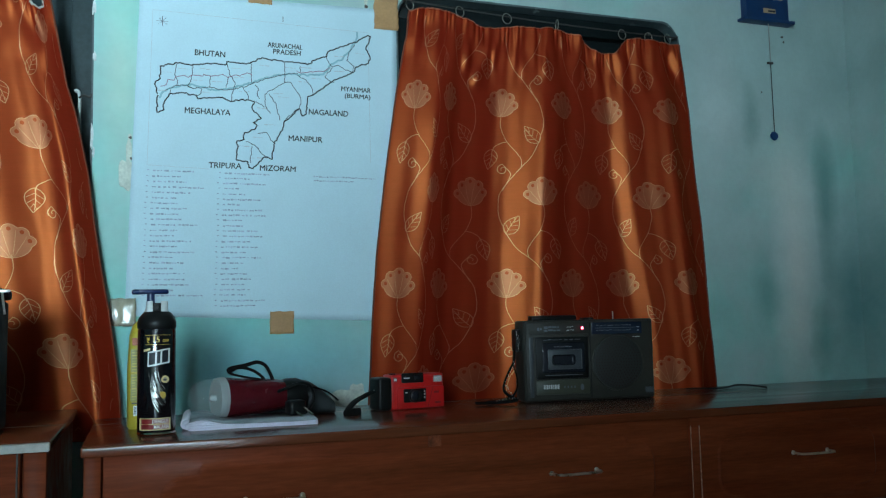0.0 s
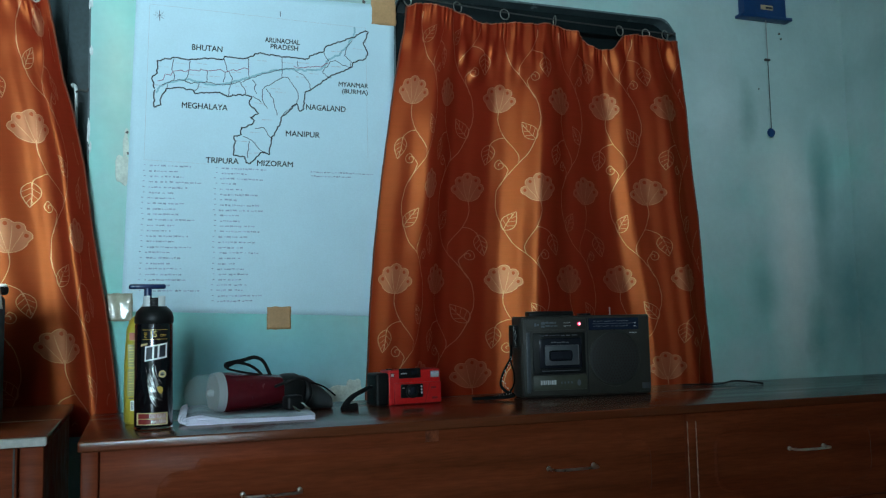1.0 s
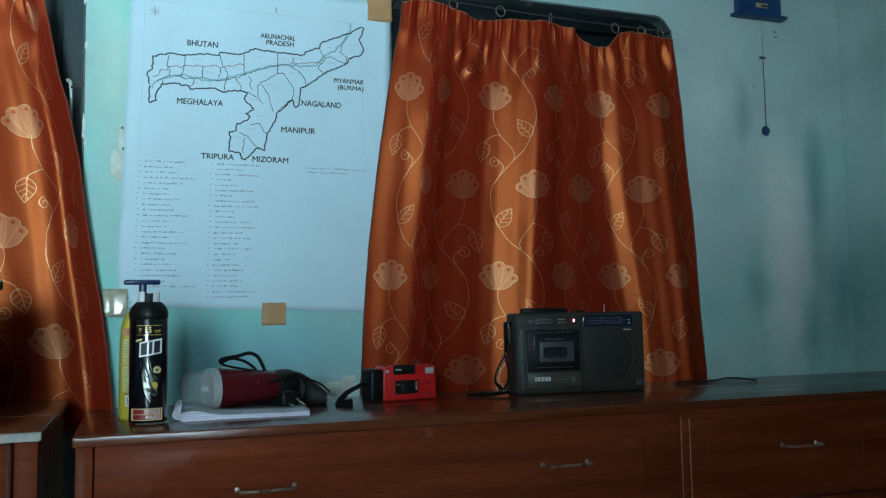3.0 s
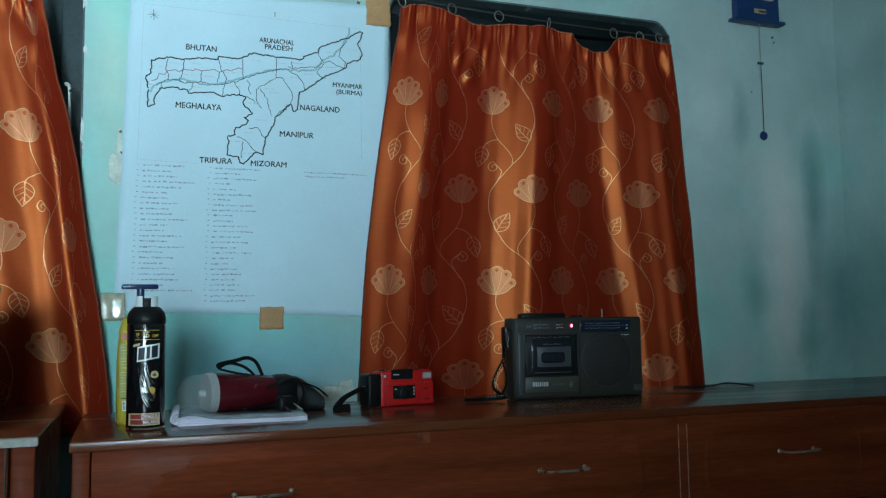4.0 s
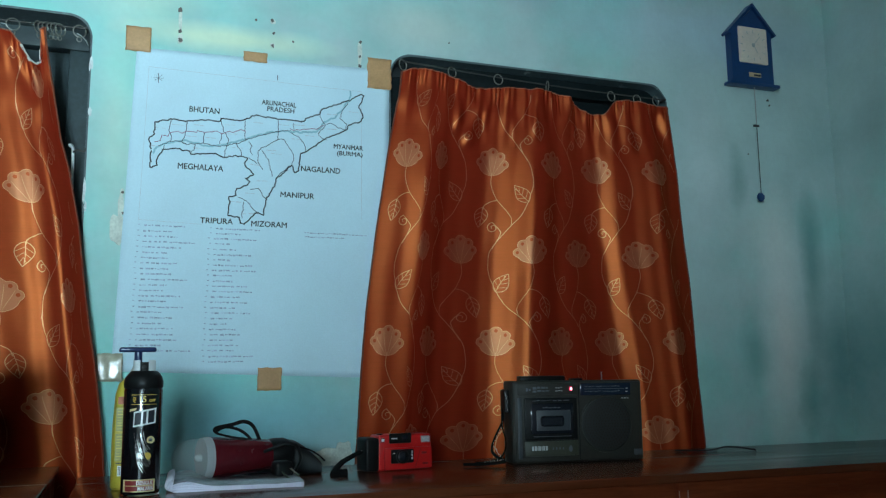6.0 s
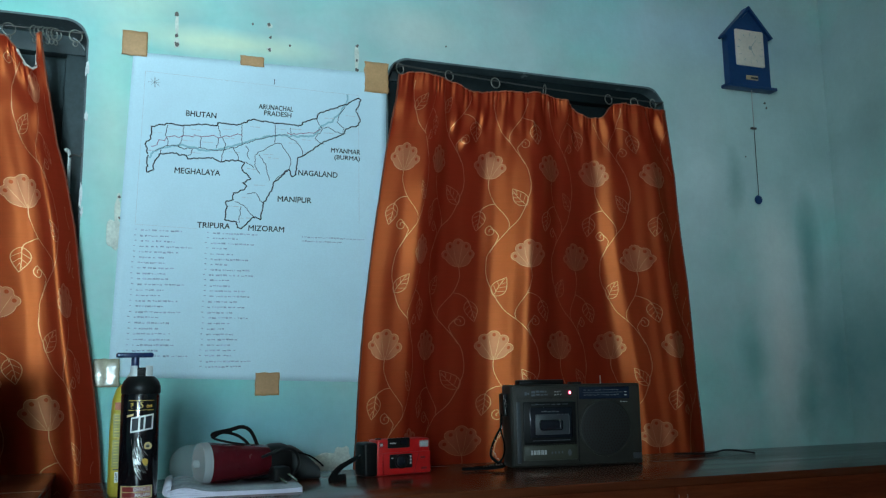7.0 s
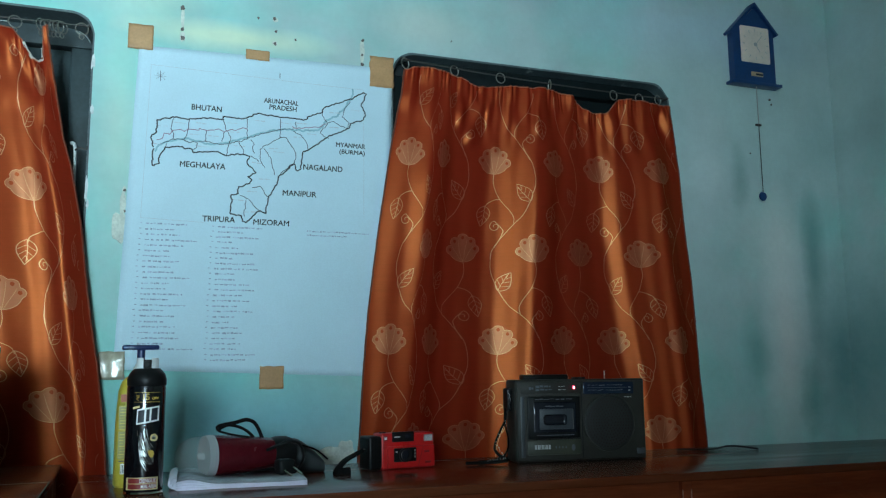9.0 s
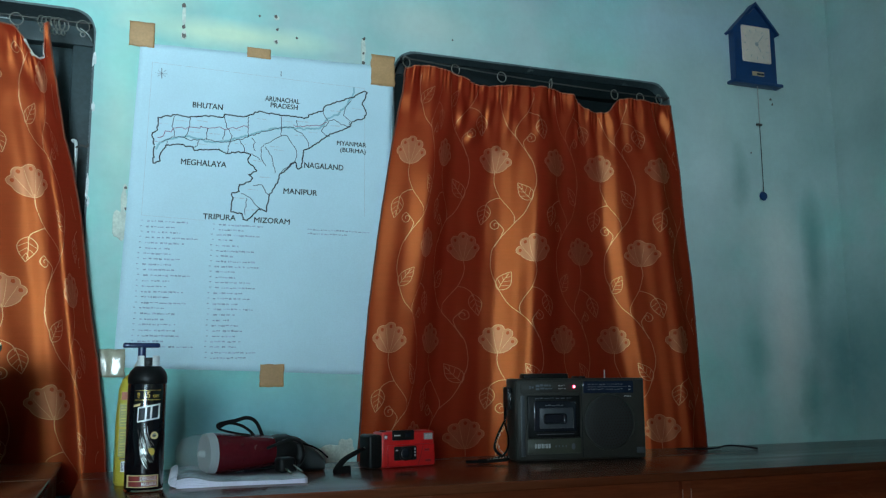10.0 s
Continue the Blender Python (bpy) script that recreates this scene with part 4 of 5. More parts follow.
strip(bm, wobble([(21, 1616), (22, 1594)], 0.4), 0.0014, on_sheet(0.0009))
for dx, dz in ((-13, 0), (-8, 7), (8, 8), (9, -7), (-8, -7), (11, 0)):
    strip(bm, [(0.0215, 1.605), (0.0215 + dx / 1000, 1.605 + dz / 1000)], 0.0006, on_sheet(0.0009))
part("compass_mark", bm, M["thin_ink"], poster, kind="stuff")
for word, x, z, wide, high, tilt in (("BHUTAN", 86, 1537, 64, 12.5, 0), ("ARUNACHAL", 241, 1568, 76, 11, 0), ("PRADESH", 252, 1554, 61, 11, 0), ("MEGHALAYA", 66, 1410, 95, 12.5, 0), ("NAGALAND", 329, 1423, 90, 12.5, 0),
                                     ("MYANMAR", 403, 1481, 69, 10.5, 0), ("(BURMA)", 411, 1466, 60, 10, 0), ("MANIPUR", 284, 1361, 76, 12.5, 0), ("TRIPURA", 116, 1295, 68, 12, 0), ("MIZORAM", 222, 1293, 78, 12, 0)):
    bm = bmesh.new()
    for n, (da, db) in enumerate(((-0.0003, 0.0), (0.0003, 0.0), (0.0, 0.0003), (0.0, -0.0003))):
        f = on_sheet(0.0009 + 0.00012 * n)
        stroke = letters(word, high / 1000, lambda a, b: f(x / 1000 + a + da, z / 1000 + b + db + 0.0008 * noise.noise((a * 110, z, 5))), 0.05, wide / 1000)
        mesh = bpy.data.meshes.new("stroke")
        stroke.to_mesh(mesh)
        stroke.free()
        bm.from_mesh(mesh)
        bpy.data.meshes.remove(mesh)
    part("map_lettering", bm, M["ink"], poster)
rng = random.Random(21)
bm, faint = bmesh.new(), bmesh.new()
for col, (x0, longest, rows) in enumerate(((-0.006, 0.118, 24), (0.138, 0.105, 26))):
    for k in range(rows):
        z = 1.285 - 0.0113 * k - rng.uniform(0, 0.001)
        x = x0 - 0.00035 * k + rng.uniform(-0.002, 0.002)
        strip(bm, [(x - 0.002, z + 0.001), (x + 0.002, z + 0.001)], 0.0018, on_sheet(0.0007))
        bars(bm, x + 0.010, x + longest * rng.uniform(0.38, 1.0), z, 0.0030, on_sheet(0.0007), rng, (0.0025, 0.009))
for z, x1 in ((1.284, 0.487), (1.275, 0.430)):
    bars(bm, 0.340, x1, z, 0.0028, on_sheet(0.0007), rng, (0.0025, 0.009))
part("pen_writing", bm, M["pen"], poster, "faint lines of small pen writing", kind="stuff")
for x, z in ((0.030, 1.495), (0.065, 1.505), (0.110, 1.508), (0.175, 1.515), (0.235, 1.525), (0.290, 1.525), (0.325, 1.528), (0.095, 1.482), (0.135, 1.482), (0.180, 1.495), (0.400, 1.560), (0.450, 1.570), (0.400, 1.525), (0.265, 1.465), (0.275, 1.458), (0.320, 1.495), (0.220, 1.365), (0.245, 1.395), (0.190, 1.345), (0.215, 1.320), (0.190, 1.465), (0.110, 1.457), (0.230, 1.430), (0.350, 1.505), (0.020, 1.455)):
    bars(faint, x - 0.012, x + 0.012, z, 0.0016, on_sheet(0.0007), rng, (0.006, 0.012))
part("faint_writing", faint, M["pencil"], poster, kind="stuff")


def tape(name, x0, x1, z0, z1, mat, label, seed, lift=0.0042, ragged=0.12, curl=None):
    r = random.Random(seed)
    bm = bmesh.new()
    n, rows = 12, []
    for i in range(n + 1):
        row = []
        for j in range(9):
            u, v = i / n, j / 8
            x = x0 + (x1 - x0) * u + (r.uniform(-1, 1) * ragged * 0.004 if i in (0, n) else 0)
            z = z0 + (z1 - z0) * v + (0.0015 * noise.noise((u * 4, seed, v)) if j in (0, 8) else 0)
            y = -lift - 0.0002 * noise.noise((u * 3, v * 3, seed))
            if curl:
                y -= curl(u, v)
            row.append(bm.verts.new((x, y, z)))
        rows.append(row)
    for p, q in zip(rows, rows[1:]):
        for j in range(8):
            bm.faces.new((p[j], q[j], q[j + 1], p[j + 1]))
    ob = part(name, bm, mat)
    s = ob.modifiers.new("thick", "SOLIDIFY")
    s.thickness, s.offset = 0.00015, 0.0
    return tagged(ob, label, "adhesive tape", "tape holding the chart")


tape("adhesive_tape", -0.047, 0.004, 1.659, 1.714, M["tape"], "square of brown packing tape on the wall", 1)
tape("adhesive_tape", 0.199, 0.251, 1.664, 1.687, M["tape"], "narrow brown packing tape over the chart's upper edge", 2)
tape("adhesive_tape", 0.483, 0.540, 1.632, 1.706, M["tape"], "torn brown packing tape at the chart's corner beside the curtain", 3, 0.0046, 0.5)
tape("adhesive_tape", 0.243, 0.294, 0.941, 0.989, M["tape"], "square of brown packing tape over the chart's lower edge", 4, 0.0052, 0.2)
tape("adhesive_tape", -0.076, -0.026, 0.964, 1.020, M["clear_tape"], "shiny wrinkled tape at the chart's lower corner", 5, 0.0060, 0.25,
     lambda u, v: 0.0050 * u + 0.0047 * (1 - v) + 0.0026 * noise.noise((u * 2.2, v * 2.2, 8)))

# ---- the clock ----
clock = thing("wall_clock", pose(1.576, 0, 1.746), "blue house-shaped wall clock with a cream dial and pendulum", "clock")
bm = bmesh.new()
front, back = -0.024, -0.001
prof = [(-0.068, 0.008), (0.070, 0.010), (0.070, 0.158), (0.008, 0.226), (-0.068, 0.156)]
fv = [bm.verts.new((a, front, b)) for a, b in prof]
bv = [bm.verts.new((a, back, b)) for a, b in prof]
bm.faces.new(fv)
bm.faces.new(bv)
for i in range(5):
    bm.faces.new((fv[i], fv[(i + 1) % 5], bv[(i + 1) % 5], bv[i]))
part("case", bm, M["blue"], clock, "deep blue case")
for (a, b), (c, d) in (((-0.082, 0.148), (0.008, 0.242)), ((0.008, 0.242), (0.084, 0.156))):
    bm = bmesh.new()
    n = Vector((-(d - b), 0, c - a)).normalized() * 0.007
    pts = [Vector((a, 0, b)), Vector((c, 0, d)), Vector((c, 0, d)) + n * -1, Vector((a, 0, b)) + n * -1]
    f1 = [bm.verts.new(p + Vector((0, -0.030, 0))) for p in pts]
    f2 = [bm.verts.new(p + Vector((0, -0.001, 0))) for p in pts]
    bm.faces.new(f1)
    bm.faces.new(f2)
    for i in range(4):
        bm.faces.new((f1[i], f1[(i + 1) % 4], f2[(i + 1) % 4], f2[i]))
    part("roof_slab", bm, M["blue"], clock)
part("ledge", boxed(-0.082, 0.085, -0.032, -0.001, 0.001, 0.010, 0.002), M["blue"], clock)
part("dial", boxed(-0.044, 0.052, -0.0275, -0.0230, 0.066, 0.170, 0.004), M["dial"], clock, "square cream dial")
bm = bmesh.new()
for k in range(12):
    t = TAU * k / 12
    strip(bm, [(0.004 + r * math.sin(t), 0.118 + r * math.cos(t)) for r in (0.036, 0.040, 0.044)], 0.0016, lambda a, b: Vector((a, -0.0282, b)))
fan(bm, (0.004, 0.118), [(0.004 + 0.006 * math.cos(TAU * i / 12), 0.118 + 0.006 * math.sin(TAU * i / 12)) for i in range(12)], lambda a, b: Vector((a, -0.0285, b)))
part("dial_marks", bm, M["dial_line"], clock, kind="stuff")
for t, ln, w in ((150, 0.024, 0.0020), (40, 0.036, 0.0015)):
    bm = bmesh.new()
    strip(bm, [(0.004 + ln * k / 4 * math.sin(radians(t)), 0.118 + ln * k / 4 * math.cos(radians(t))) for k in range(5)], w, lambda a, b: Vector((a, -0.0290, b)))
    part("pointer", bm, M["dial_line"], clock)
part("name_plate", boxed(-0.014, 0.026, -0.0260, -0.0238, 0.027, 0.040, 0.001), M["tan"], clock, "small tan name plate")
part("plate_bar", boxed(0.001, 0.024, -0.0266, -0.0261, 0.030, 0.035), M["ink"], clock)
part("pendulum_rod", tubed([(0.008, -0.016, 0.004), (0.008, -0.016, -0.110)], 0.0011, 6), M["dial_line"], clock)
part("pendulum_joint", boxed(-0.004, 0.014, -0.020, -0.015, -0.112, -0.106, 0.001), M["wire"], clock)
part("pendulum_cord", tubed([(0.006, -0.018, -0.110), (0.006, -0.018, -0.298)], 0.0009, 6), M["wire"], clock)
part("pendulum_bob", turned([(0.002, -0.005), (0.010, -0.004), (0.0125, 0), (0.010, 0.004), (0.002, 0.005)], 20, pose(0.004, -0.018, -0.309, 90, 0, 0)), M["blue"], clock, "dark blue pendulum bob")

# ---- the sideboard ----
TOP = 0.80
sb = thing("sideboard", pose(0, 0, 0), "long dark varnished wooden sideboard with steel drawer pulls", "sideboard")
X0, X1, YF, YB = -0.091, 1.840, -0.614, -0.205
bm = boxed(X0, X1, YF, YB, TOP - 0.0145, TOP, 0.0025, 3)
part("table_top", bm, M["wood_top"], sb, "polished dark top")
part("carcass", boxed(X0 + 0.006, X1 - 0.02, YF + 0.052, YB - 0.01, 0.06, TOP - 0.0155), M["wood"], sb, smooth=False)
for a, b in ((X0 + 0.003, X0 + 0.0255), (0.868, 0.887), (X1 - 0.03, X1 - 0.005)):
    part("post", boxed(a, b, YF + 0.018, YF + 0.06, 0.0, TOP - 0.0155, 0.0025), M["wood"], sb)
for a, b in ((X0 + 0.003, X0 + 0.04), (X1 - 0.04, X1 - 0.005)):
    part("leg", boxed(a, b, YB - 0.05, YB - 0.012, 0.0, 0.06, 0.003), M["wood"], sb)


def cartouche(x0, x1, z0, z1):
    """Outline of a raised panel with shouldered corners."""
    e, s = 0.030, 0.016
    pts = []
    for cx, cz, a0 in ((x0 + e, z1 - e - s, 180), (x1 - e, z1 - e - s, 90), (x1 - e, z0 + e + s, 0), (x0 + e, z0 + e + s, 270)):
        arc = [(cx + e * math.cos(radians(a0 - 90 * k / 8)), cz + e * math.sin(radians(a0 - 90 * k / 8))) for k in range(9)]
        if a0 == 180:
            arc += [(cx + 0.020, cz + e + 0.002), (cx + 0.028, cz + e + s)]
        elif a0 == 90:
            arc = [(cx - 0.028, cz + e + s), (cx - 0.020, cz + e + 0.002)] + arc
        elif a0 == 0:
            arc += [(cx - 0.020, cz - e - 0.002), (cx - 0.028, cz - e - s)]
        else:
            arc = [(cx + 0.028, cz - e - s), (cx + 0.020, cz - e - 0.002)] + arc
        pts += arc
    return pts


def drawer(x0, x1, z0, z1, panel, pulls):
    d = part("drawer_front", boxed(x0 + 0.001, x1 - 0.001, YF + 0.024, YF + 0.046, z0, z1, 0.002), M["wood"], sb)
    px0, px1 = panel
    rim = cartouche(px0, px1, z0 + 0.012, z1 - 0.018)
    bm = bmesh.new()
    y0, y1 = YF + 0.0245, YF + 0.0218
    cx, cz = (px0 + px1) / 2, (z0 + z1) / 2
    outer = [bm.verts.new((a, y0, b)) for a, b in rim]
    crest = [bm.verts.new((a + (0.004 if a < cx else -0.004), y1, b + (0.004 if b < cz else -0.004))) for a, b in rim]
    inner = [bm.verts.new((a + (0.009 if a < cx else -0.009), y1 + 0.0014, b + (0.009 if b < cz else -0.009))) for a, b in rim]
    for p, q in ((outer, crest), (crest, inner)):
        for i in range(len(rim)):
            bm.faces.new((p[i], p[(i + 1) % len(rim)], q[(i + 1) % len(rim)], q[i]))
    bm.faces.new(inner)
    part("raised_panel", bm, M["wood"], d)
    for a, b in pulls:
        z = 0.7105
        bm = tubed(spline([(a + 0.006, YF + 0.022, z), (a + 0.006, YF + 0.006, z), (a + 0.014, YF - 0.002, z), ((a + b) / 2, YF - 0.004, z), (b - 0.014, YF - 0.002, z), (b - 0.006, YF + 0.006, z), (b - 0.006, YF + 0.022, z)], 5), 0.0020, 8)
        for c in (a + 0.006, b - 0.006):
            lathe(bm, [(0.0040, 0), (0.0040, 0.001), (0.0028, 0.002)], 14, pose(c, YF + 0.0215, z, 90, 0, 0))
        part("drawer_pull", bm, M["steel"], d, "worn steel pull")


drawer(X0 + 0.026, 0.868, 0.615, TOP - 0.0165, (0.008, 0.800), ((0.119, 0.212), (0.600, 0.693)))
drawer(0.887, X1 - 0.03, 0.615, TOP - 0.0165, (0.925, 1.275), ((1.078, 1.166),))
for a, b in ((X0 + 0.026, 0.868), (0.887, X1 - 0.03)):
    part("cupboard_door", boxed(a + 0.001, b - 0.001, YF + 0.026, YF + 0.046, 0.08, 0.612, 0.003), M["wood"], sb)
for a in (0.8688, 0.8862):
    pts = [(a + 0.0004 * noise.noise((k * 0.9, a * 50, 2)), YF + 0.0178, 0.615 + 0.155 * k / 30) for k in range(31)]
    part("worn_edge", tubed(pts, 0.0009, 6), M["worn"], sb, "worn pale edge")
part("lock_plate", boxed(0.400, 0.421, YF + 0.0222, YF + 0.0242, 0.766, 0.7825, 0.0008), M["plate"], sb, "worn lock plate")

# ---- the low cabinet beside it ----
side_cab = thing("side_cabinet", pose(0, 0, 0), "dark wooden cabinet with a white-edged top", "cabinet")
part("cabinet_top", boxed(-0.95, -0.128, -0.600, -0.085, 0.797, 0.810, 0.002), M["wood_top"], side_cab)
part("edge_strip", boxed(-0.95, -0.1285, -0.612, -0.6005, 0.797, 0.8085, 0.002), M["laminate"], side_cab, "worn white edge strip")
part("cabinet_body", boxed(-0.94, -0.1345, -0.570, -0.10, 0.0, 0.796), M["wood"], side_cab, smooth=False)
part("door_stile", boxed(-0.162, -0.1335, -0.590, -0.571, 0.0, 0.795, 0.002), M["wood"], side_cab)
part("cabinet_door", boxed(-0.55, -0.1655, -0.588, -0.571, 0.02, 0.794, 0.002), M["wood"], side_cab)
part("metal_trim", boxed(-0.1700, -0.1680, -0.592, -0.5885, 0.02, 0.794), M["wire"], side_cab)

black_box = thing("black_box", pose(-0.373, -0.54, 0.8105) @ Matrix.Diagonal((1, 1, 0.935, 1)), "black appliance box with a steel latch on the cabinet", "appliance")
part("box_body", boxed(-0.19, 0.166, -0.01, 0.14, 0.0, 0.205, 0.008, 3), M["matte_black"], black_box)
part("box_lid", boxed(-0.192, 0.170, -0.014, 0.142, 0.206, 0.222, 0.005, 3), M["matte_black"], black_box)
bm = tubed([(0.176, -0.010, 0.214), (0.180, -0.010, 0.180)], 0.0016, 8)
box(bm, 0.168, 0.186, -0.016, -0.006, 0.212, 0.216, 0.001)
part("latch", bm, M["steel"], black_box, "bright steel latch")


# ---- the spray can ----
def around(r, lift, cx=0.0):
    """Lays flat print on a can: a along its girth, b up."""
    return lambda a, b: Vector(((r + lift) * math.sin((a + cx) / r), -(r + lift) * math.cos((a + cx) / r), b))


R = 0.0265
can = thing("spray_can", pose(0.006, -0.500, TOP, 0, 0, -2) @ Matrix.Diagonal((1.03, 1.03, 0.915, 1)), "black insect-spray tin with gold and white print", "spray can")
part("tin_body", turned([(R - 0.001, 0.004), (R, 0.006), (R, 0.166), (R - 0.001, 0.170)], 48), M["can"], can)
part("base_rim", turned([(R - 0.006, 0.0), (R - 0.001, 0.0), (R + 0.0004, 0.002), (R - 0.0005, 0.0045), (R - 0.002, 0.005)], 48), M["tin"], can, "bright tin rim")
part("shoulder_cap", turned([(R - 0.0005, 0.169), (R + 0.0006, 0.171), (R + 0.0006, 0.180), (R - 0.0015, 0.188), (R - 0.006, 0.194), (R - 0.009, 0.197), (0.0, 0.198)], 48), M["black"], can)
bm = bmesh.new()
for a0, a1 in ((-165, -112), (-68, -15)):
    for k in range(8):
        t0, t1 = radians(a0 + (a1 - a0) * k / 8), radians(a0 + (a1 - a0) * (k + 1) / 8)
        v = [bm.verts.new((r * math.cos(t), r * math.sin(t), z)) for r in (0.0140, 0.0158) for t in (t0, t1) for z in (0.193, 0.214)]
        for q in ((4, 5, 7, 6), (0, 2, 3, 1), (1, 3, 7, 5), (0, 4, 6, 2), (0, 1, 5, 4), (2, 6, 7, 3)):
            bm.faces.new([v[i] for i in q])
part("collar", bm, M["collar"], can, "pale translucent collar")
part("collar_back", turned([(0.0150, 0.194), (0.0152, 0.211), (0.0130, 0.211), (0.0128, 0.196)], 40), M["black"], can)
bm = boxed(-0.005, 0.005, -0.017, 0.006, 0.198, 0.208, 0.0015)
lathe(bm, [(0.0024, 0), (0.0024, 0.003)], 12, pose(0, -0.0165, 0.204, 90, 0, 0))
part("nozzle", bm, M["black"], can)
P, P2, P3 = around(R, 0.0003), around(R, 0.0005), around(R, 0.0007)


def patch(a0, a1, b0, b1, f, skew=0.0, n=12):
    bm = bmesh.new()
    lo = [bm.verts.new(f(a0 + (a1 - a0) * k / n, b0 + skew * k / n)) for k in range(n + 1)]
    hi = [bm.verts.new(f(a0 + (a1 - a0) * k / n + skew * 0.1, b1 + skew * k / n)) for k in range(n + 1)]
    for k in range(n):
        bm.faces.new((lo[k], lo[k + 1], hi[k + 1], hi[k]))
    return bm


part("price_text", letters("15", 0.0095, lambda a, b: P2(a - 0.006, 0.1475 + b), 0, 0.0105, 0.02), M["gold"], can)
part("price_text", letters("OFF", 0.0042, lambda a, b: P2(a + 0.008, 0.1478 + b), 0, 0.0095, 0.02), M["gold"], can)
bm = bmesh.new()
for b in (0.1545, 0.1520):
    strip(bm, [(-0.0135 + 0.0045 * k / 3, b) for k in range(4)], 0.001, P2)
strip(bm, [(-0.0110, 0.1545), (-0.0100, 0.1510), (-0.0130, 0.1490), (-0.0100, 0.1465)], 0.001, P2)
part("price_sign", bm, M["gold"], can)
for b in (0.1440, 0.1590):
    bm = bmesh.new()
    strip(bm, [(-0.016 + 0.036 * k / 14, b) for k in range(15)], 0.0007, P2)
    part("gold_rule", bm, M["gold"], can)
part("name_panel", patch(-0.0125, 0.0195, 0.1085, 0.1325, P, 0.006), M["white_print"], can, "tilted white name panel")
bm = bmesh.new()
for a0, a1, b0, b1 in ((-0.0105, -0.0020, 0, 0.019), (0.0005, 0.0050, 0, 0.019), (0.0075, 0.0165, 0, 0.019)):
    sk = 0.1865
    lo = [bm.verts.new(P2(a0 + (a1 - a0) * k / 4, 0.1110 + b0 + sk * (a0 + (a1 - a0) * k / 4 + 0.0125))) for k in range(5)]
    hi = [bm.verts.new(P2(a0 + (a1 - a0) * k / 4 + 0.0006, 0.1110 + b1 + sk * (a0 + (a1 - a0) * k / 4 + 0.0125))) for k in range(5)]
    for k in range(4):
        bm.faces.new((lo[k], lo[k + 1], hi[k + 1], hi[k]))
part("name_bars", bm, M["ink"], can, kind="stuff")
part("small_tag", patch(-0.0185, -0.0085, 0.1325, 0.1362, P, 0.0025), M["cream_print"], can)
bm = bmesh.new()
rng = random.Random(3)
for k in range(26):
    a = rng.uniform(-0.011, 0.004)
    b = rng.uniform(0.066, 0.104)
    strip(bm, [(a + 0.010 * t * t + rng.uniform(-0.0004, 0.0004), b - 0.030 * t) for t in (0, 0.25, 0.5, 0.75, 1.0)], rng.uniform(0.0004, 0.0016), P, True)
part("streak", bm, M["streak"], can, kind="stuff")
bm = bmesh.new()
fan(bm, (0.0125, 0.0885), blot(rng, 0.0125, 0.0885, 0.0055, 0.0062, 16, 0.25), P)
part("round_mark", bm, M["cream_print"], can)
bm = bmesh.new()
fan(bm, (0.0125, 0.0885), blot(rng, 0.0125, 0.0885, 0.0026, 0.003, 12, 0.4), P2)
part("mark_bars", bm, M["streak"], can)
bm = bmesh.new()
fan(bm, (0.0090, 0.0640), blot(rng, 0.0090, 0.0640, 0.0062, 0.0052, 16, 0.5), P2)
part("gold_blob", bm, M["gold"], can)
bm = patch(-0.0260, 0.0215, 0.0085, 0.0275, P)
part("warning_panel", bm, M["cream_print"], can, "cream warning panel")
bm = patch(-0.0220, 0.0190, 0.0100, 0.0175, P2)
part("warning_stripe", bm, M["maroon"], can)
bm = patch(-0.0220, 0.0190, 0.0187, 0.0262, P2)
part("warning_stripe", bm, M["maroon"], can)
part("warning_text", letters("DENGUE", 0.0058, lambda a, b: P3(a - 0.0050, 0.0197 + b), 0, 0.0225, 0.015), M["white_print"], can)
part("warning_text", letters("MALARIA", 0.0058, lambda a, b: P3(a - 0.0030, 0.0110 + b), 0, 0.0215, 0.015), M["white_print"], can)


# ---- the pump bottle ----
bottle = thing("pump_bottle", pose(-0.002, -0.405, TOP, 0, 0, 4) @ Matrix.Diagonal((0.93, 1, 0.97, 1)), "yellow plastic pump bottle with printed labels and a navy pump", "bottle")


def oval(bm, rows, n=40, power=3.0):
    rings = []
    for rx, ry, z in rows:
        ring_v = []
        for i in range(n):
            t = TAU * i / n
            c, s = math.cos(t), math.sin(t)
            ring_v.append(bm.verts.new((rx * math.copysign(abs(c) ** (2 / power), c), ry * math.copysign(abs(s) ** (2 / power), s), z)))
        rings.append(ring_v)
    for a, b in zip(rings, rings[1:]):
        for i in range(n):
            bm.faces.new((a[i], a[(i + 1) % n], b[(i + 1) % n], b[i]))
    bm.faces.new(rings[0])
    bm.faces.new(rings[-1])
    return bm


part("bottle_body", oval(bmesh.new(), [(0.034, 0.018, 0.0), (0.037, 0.021, 0.004), (0.037, 0.021, 0.10), (0.034, 0.020, 0.150), (0.029, 0.018, 0.166), (0.022, 0.016, 0.173), (0.013, 0.013, 0.177)]), M["yellow"], bottle)
part("neck", turned([(0.013, 0.176), (0.013, 0.186), (0.010, 0.190), (0.008, 0.195)], 24), M["milky"], bottle, "milky neck")
part("pump_stem", turned([(0.0065, 0.190), (0.0065, 0.220)], 20), M["pump_blue"], bottle)
bm = bmesh.new()
box(bm, -0.0310, 0.0290, -0.008, 0.008, 0.2190, 0.2270, 0.003, 3)
for v in bm.verts:
    if abs(v.co.x) > 0.012:
        v.co.z -= 0.12 * (abs(v.co.x) - 0.012)
part("pump_head", bm, M["pump_blue"], bottle, "navy T-shaped pump head")
FY = -0.0216


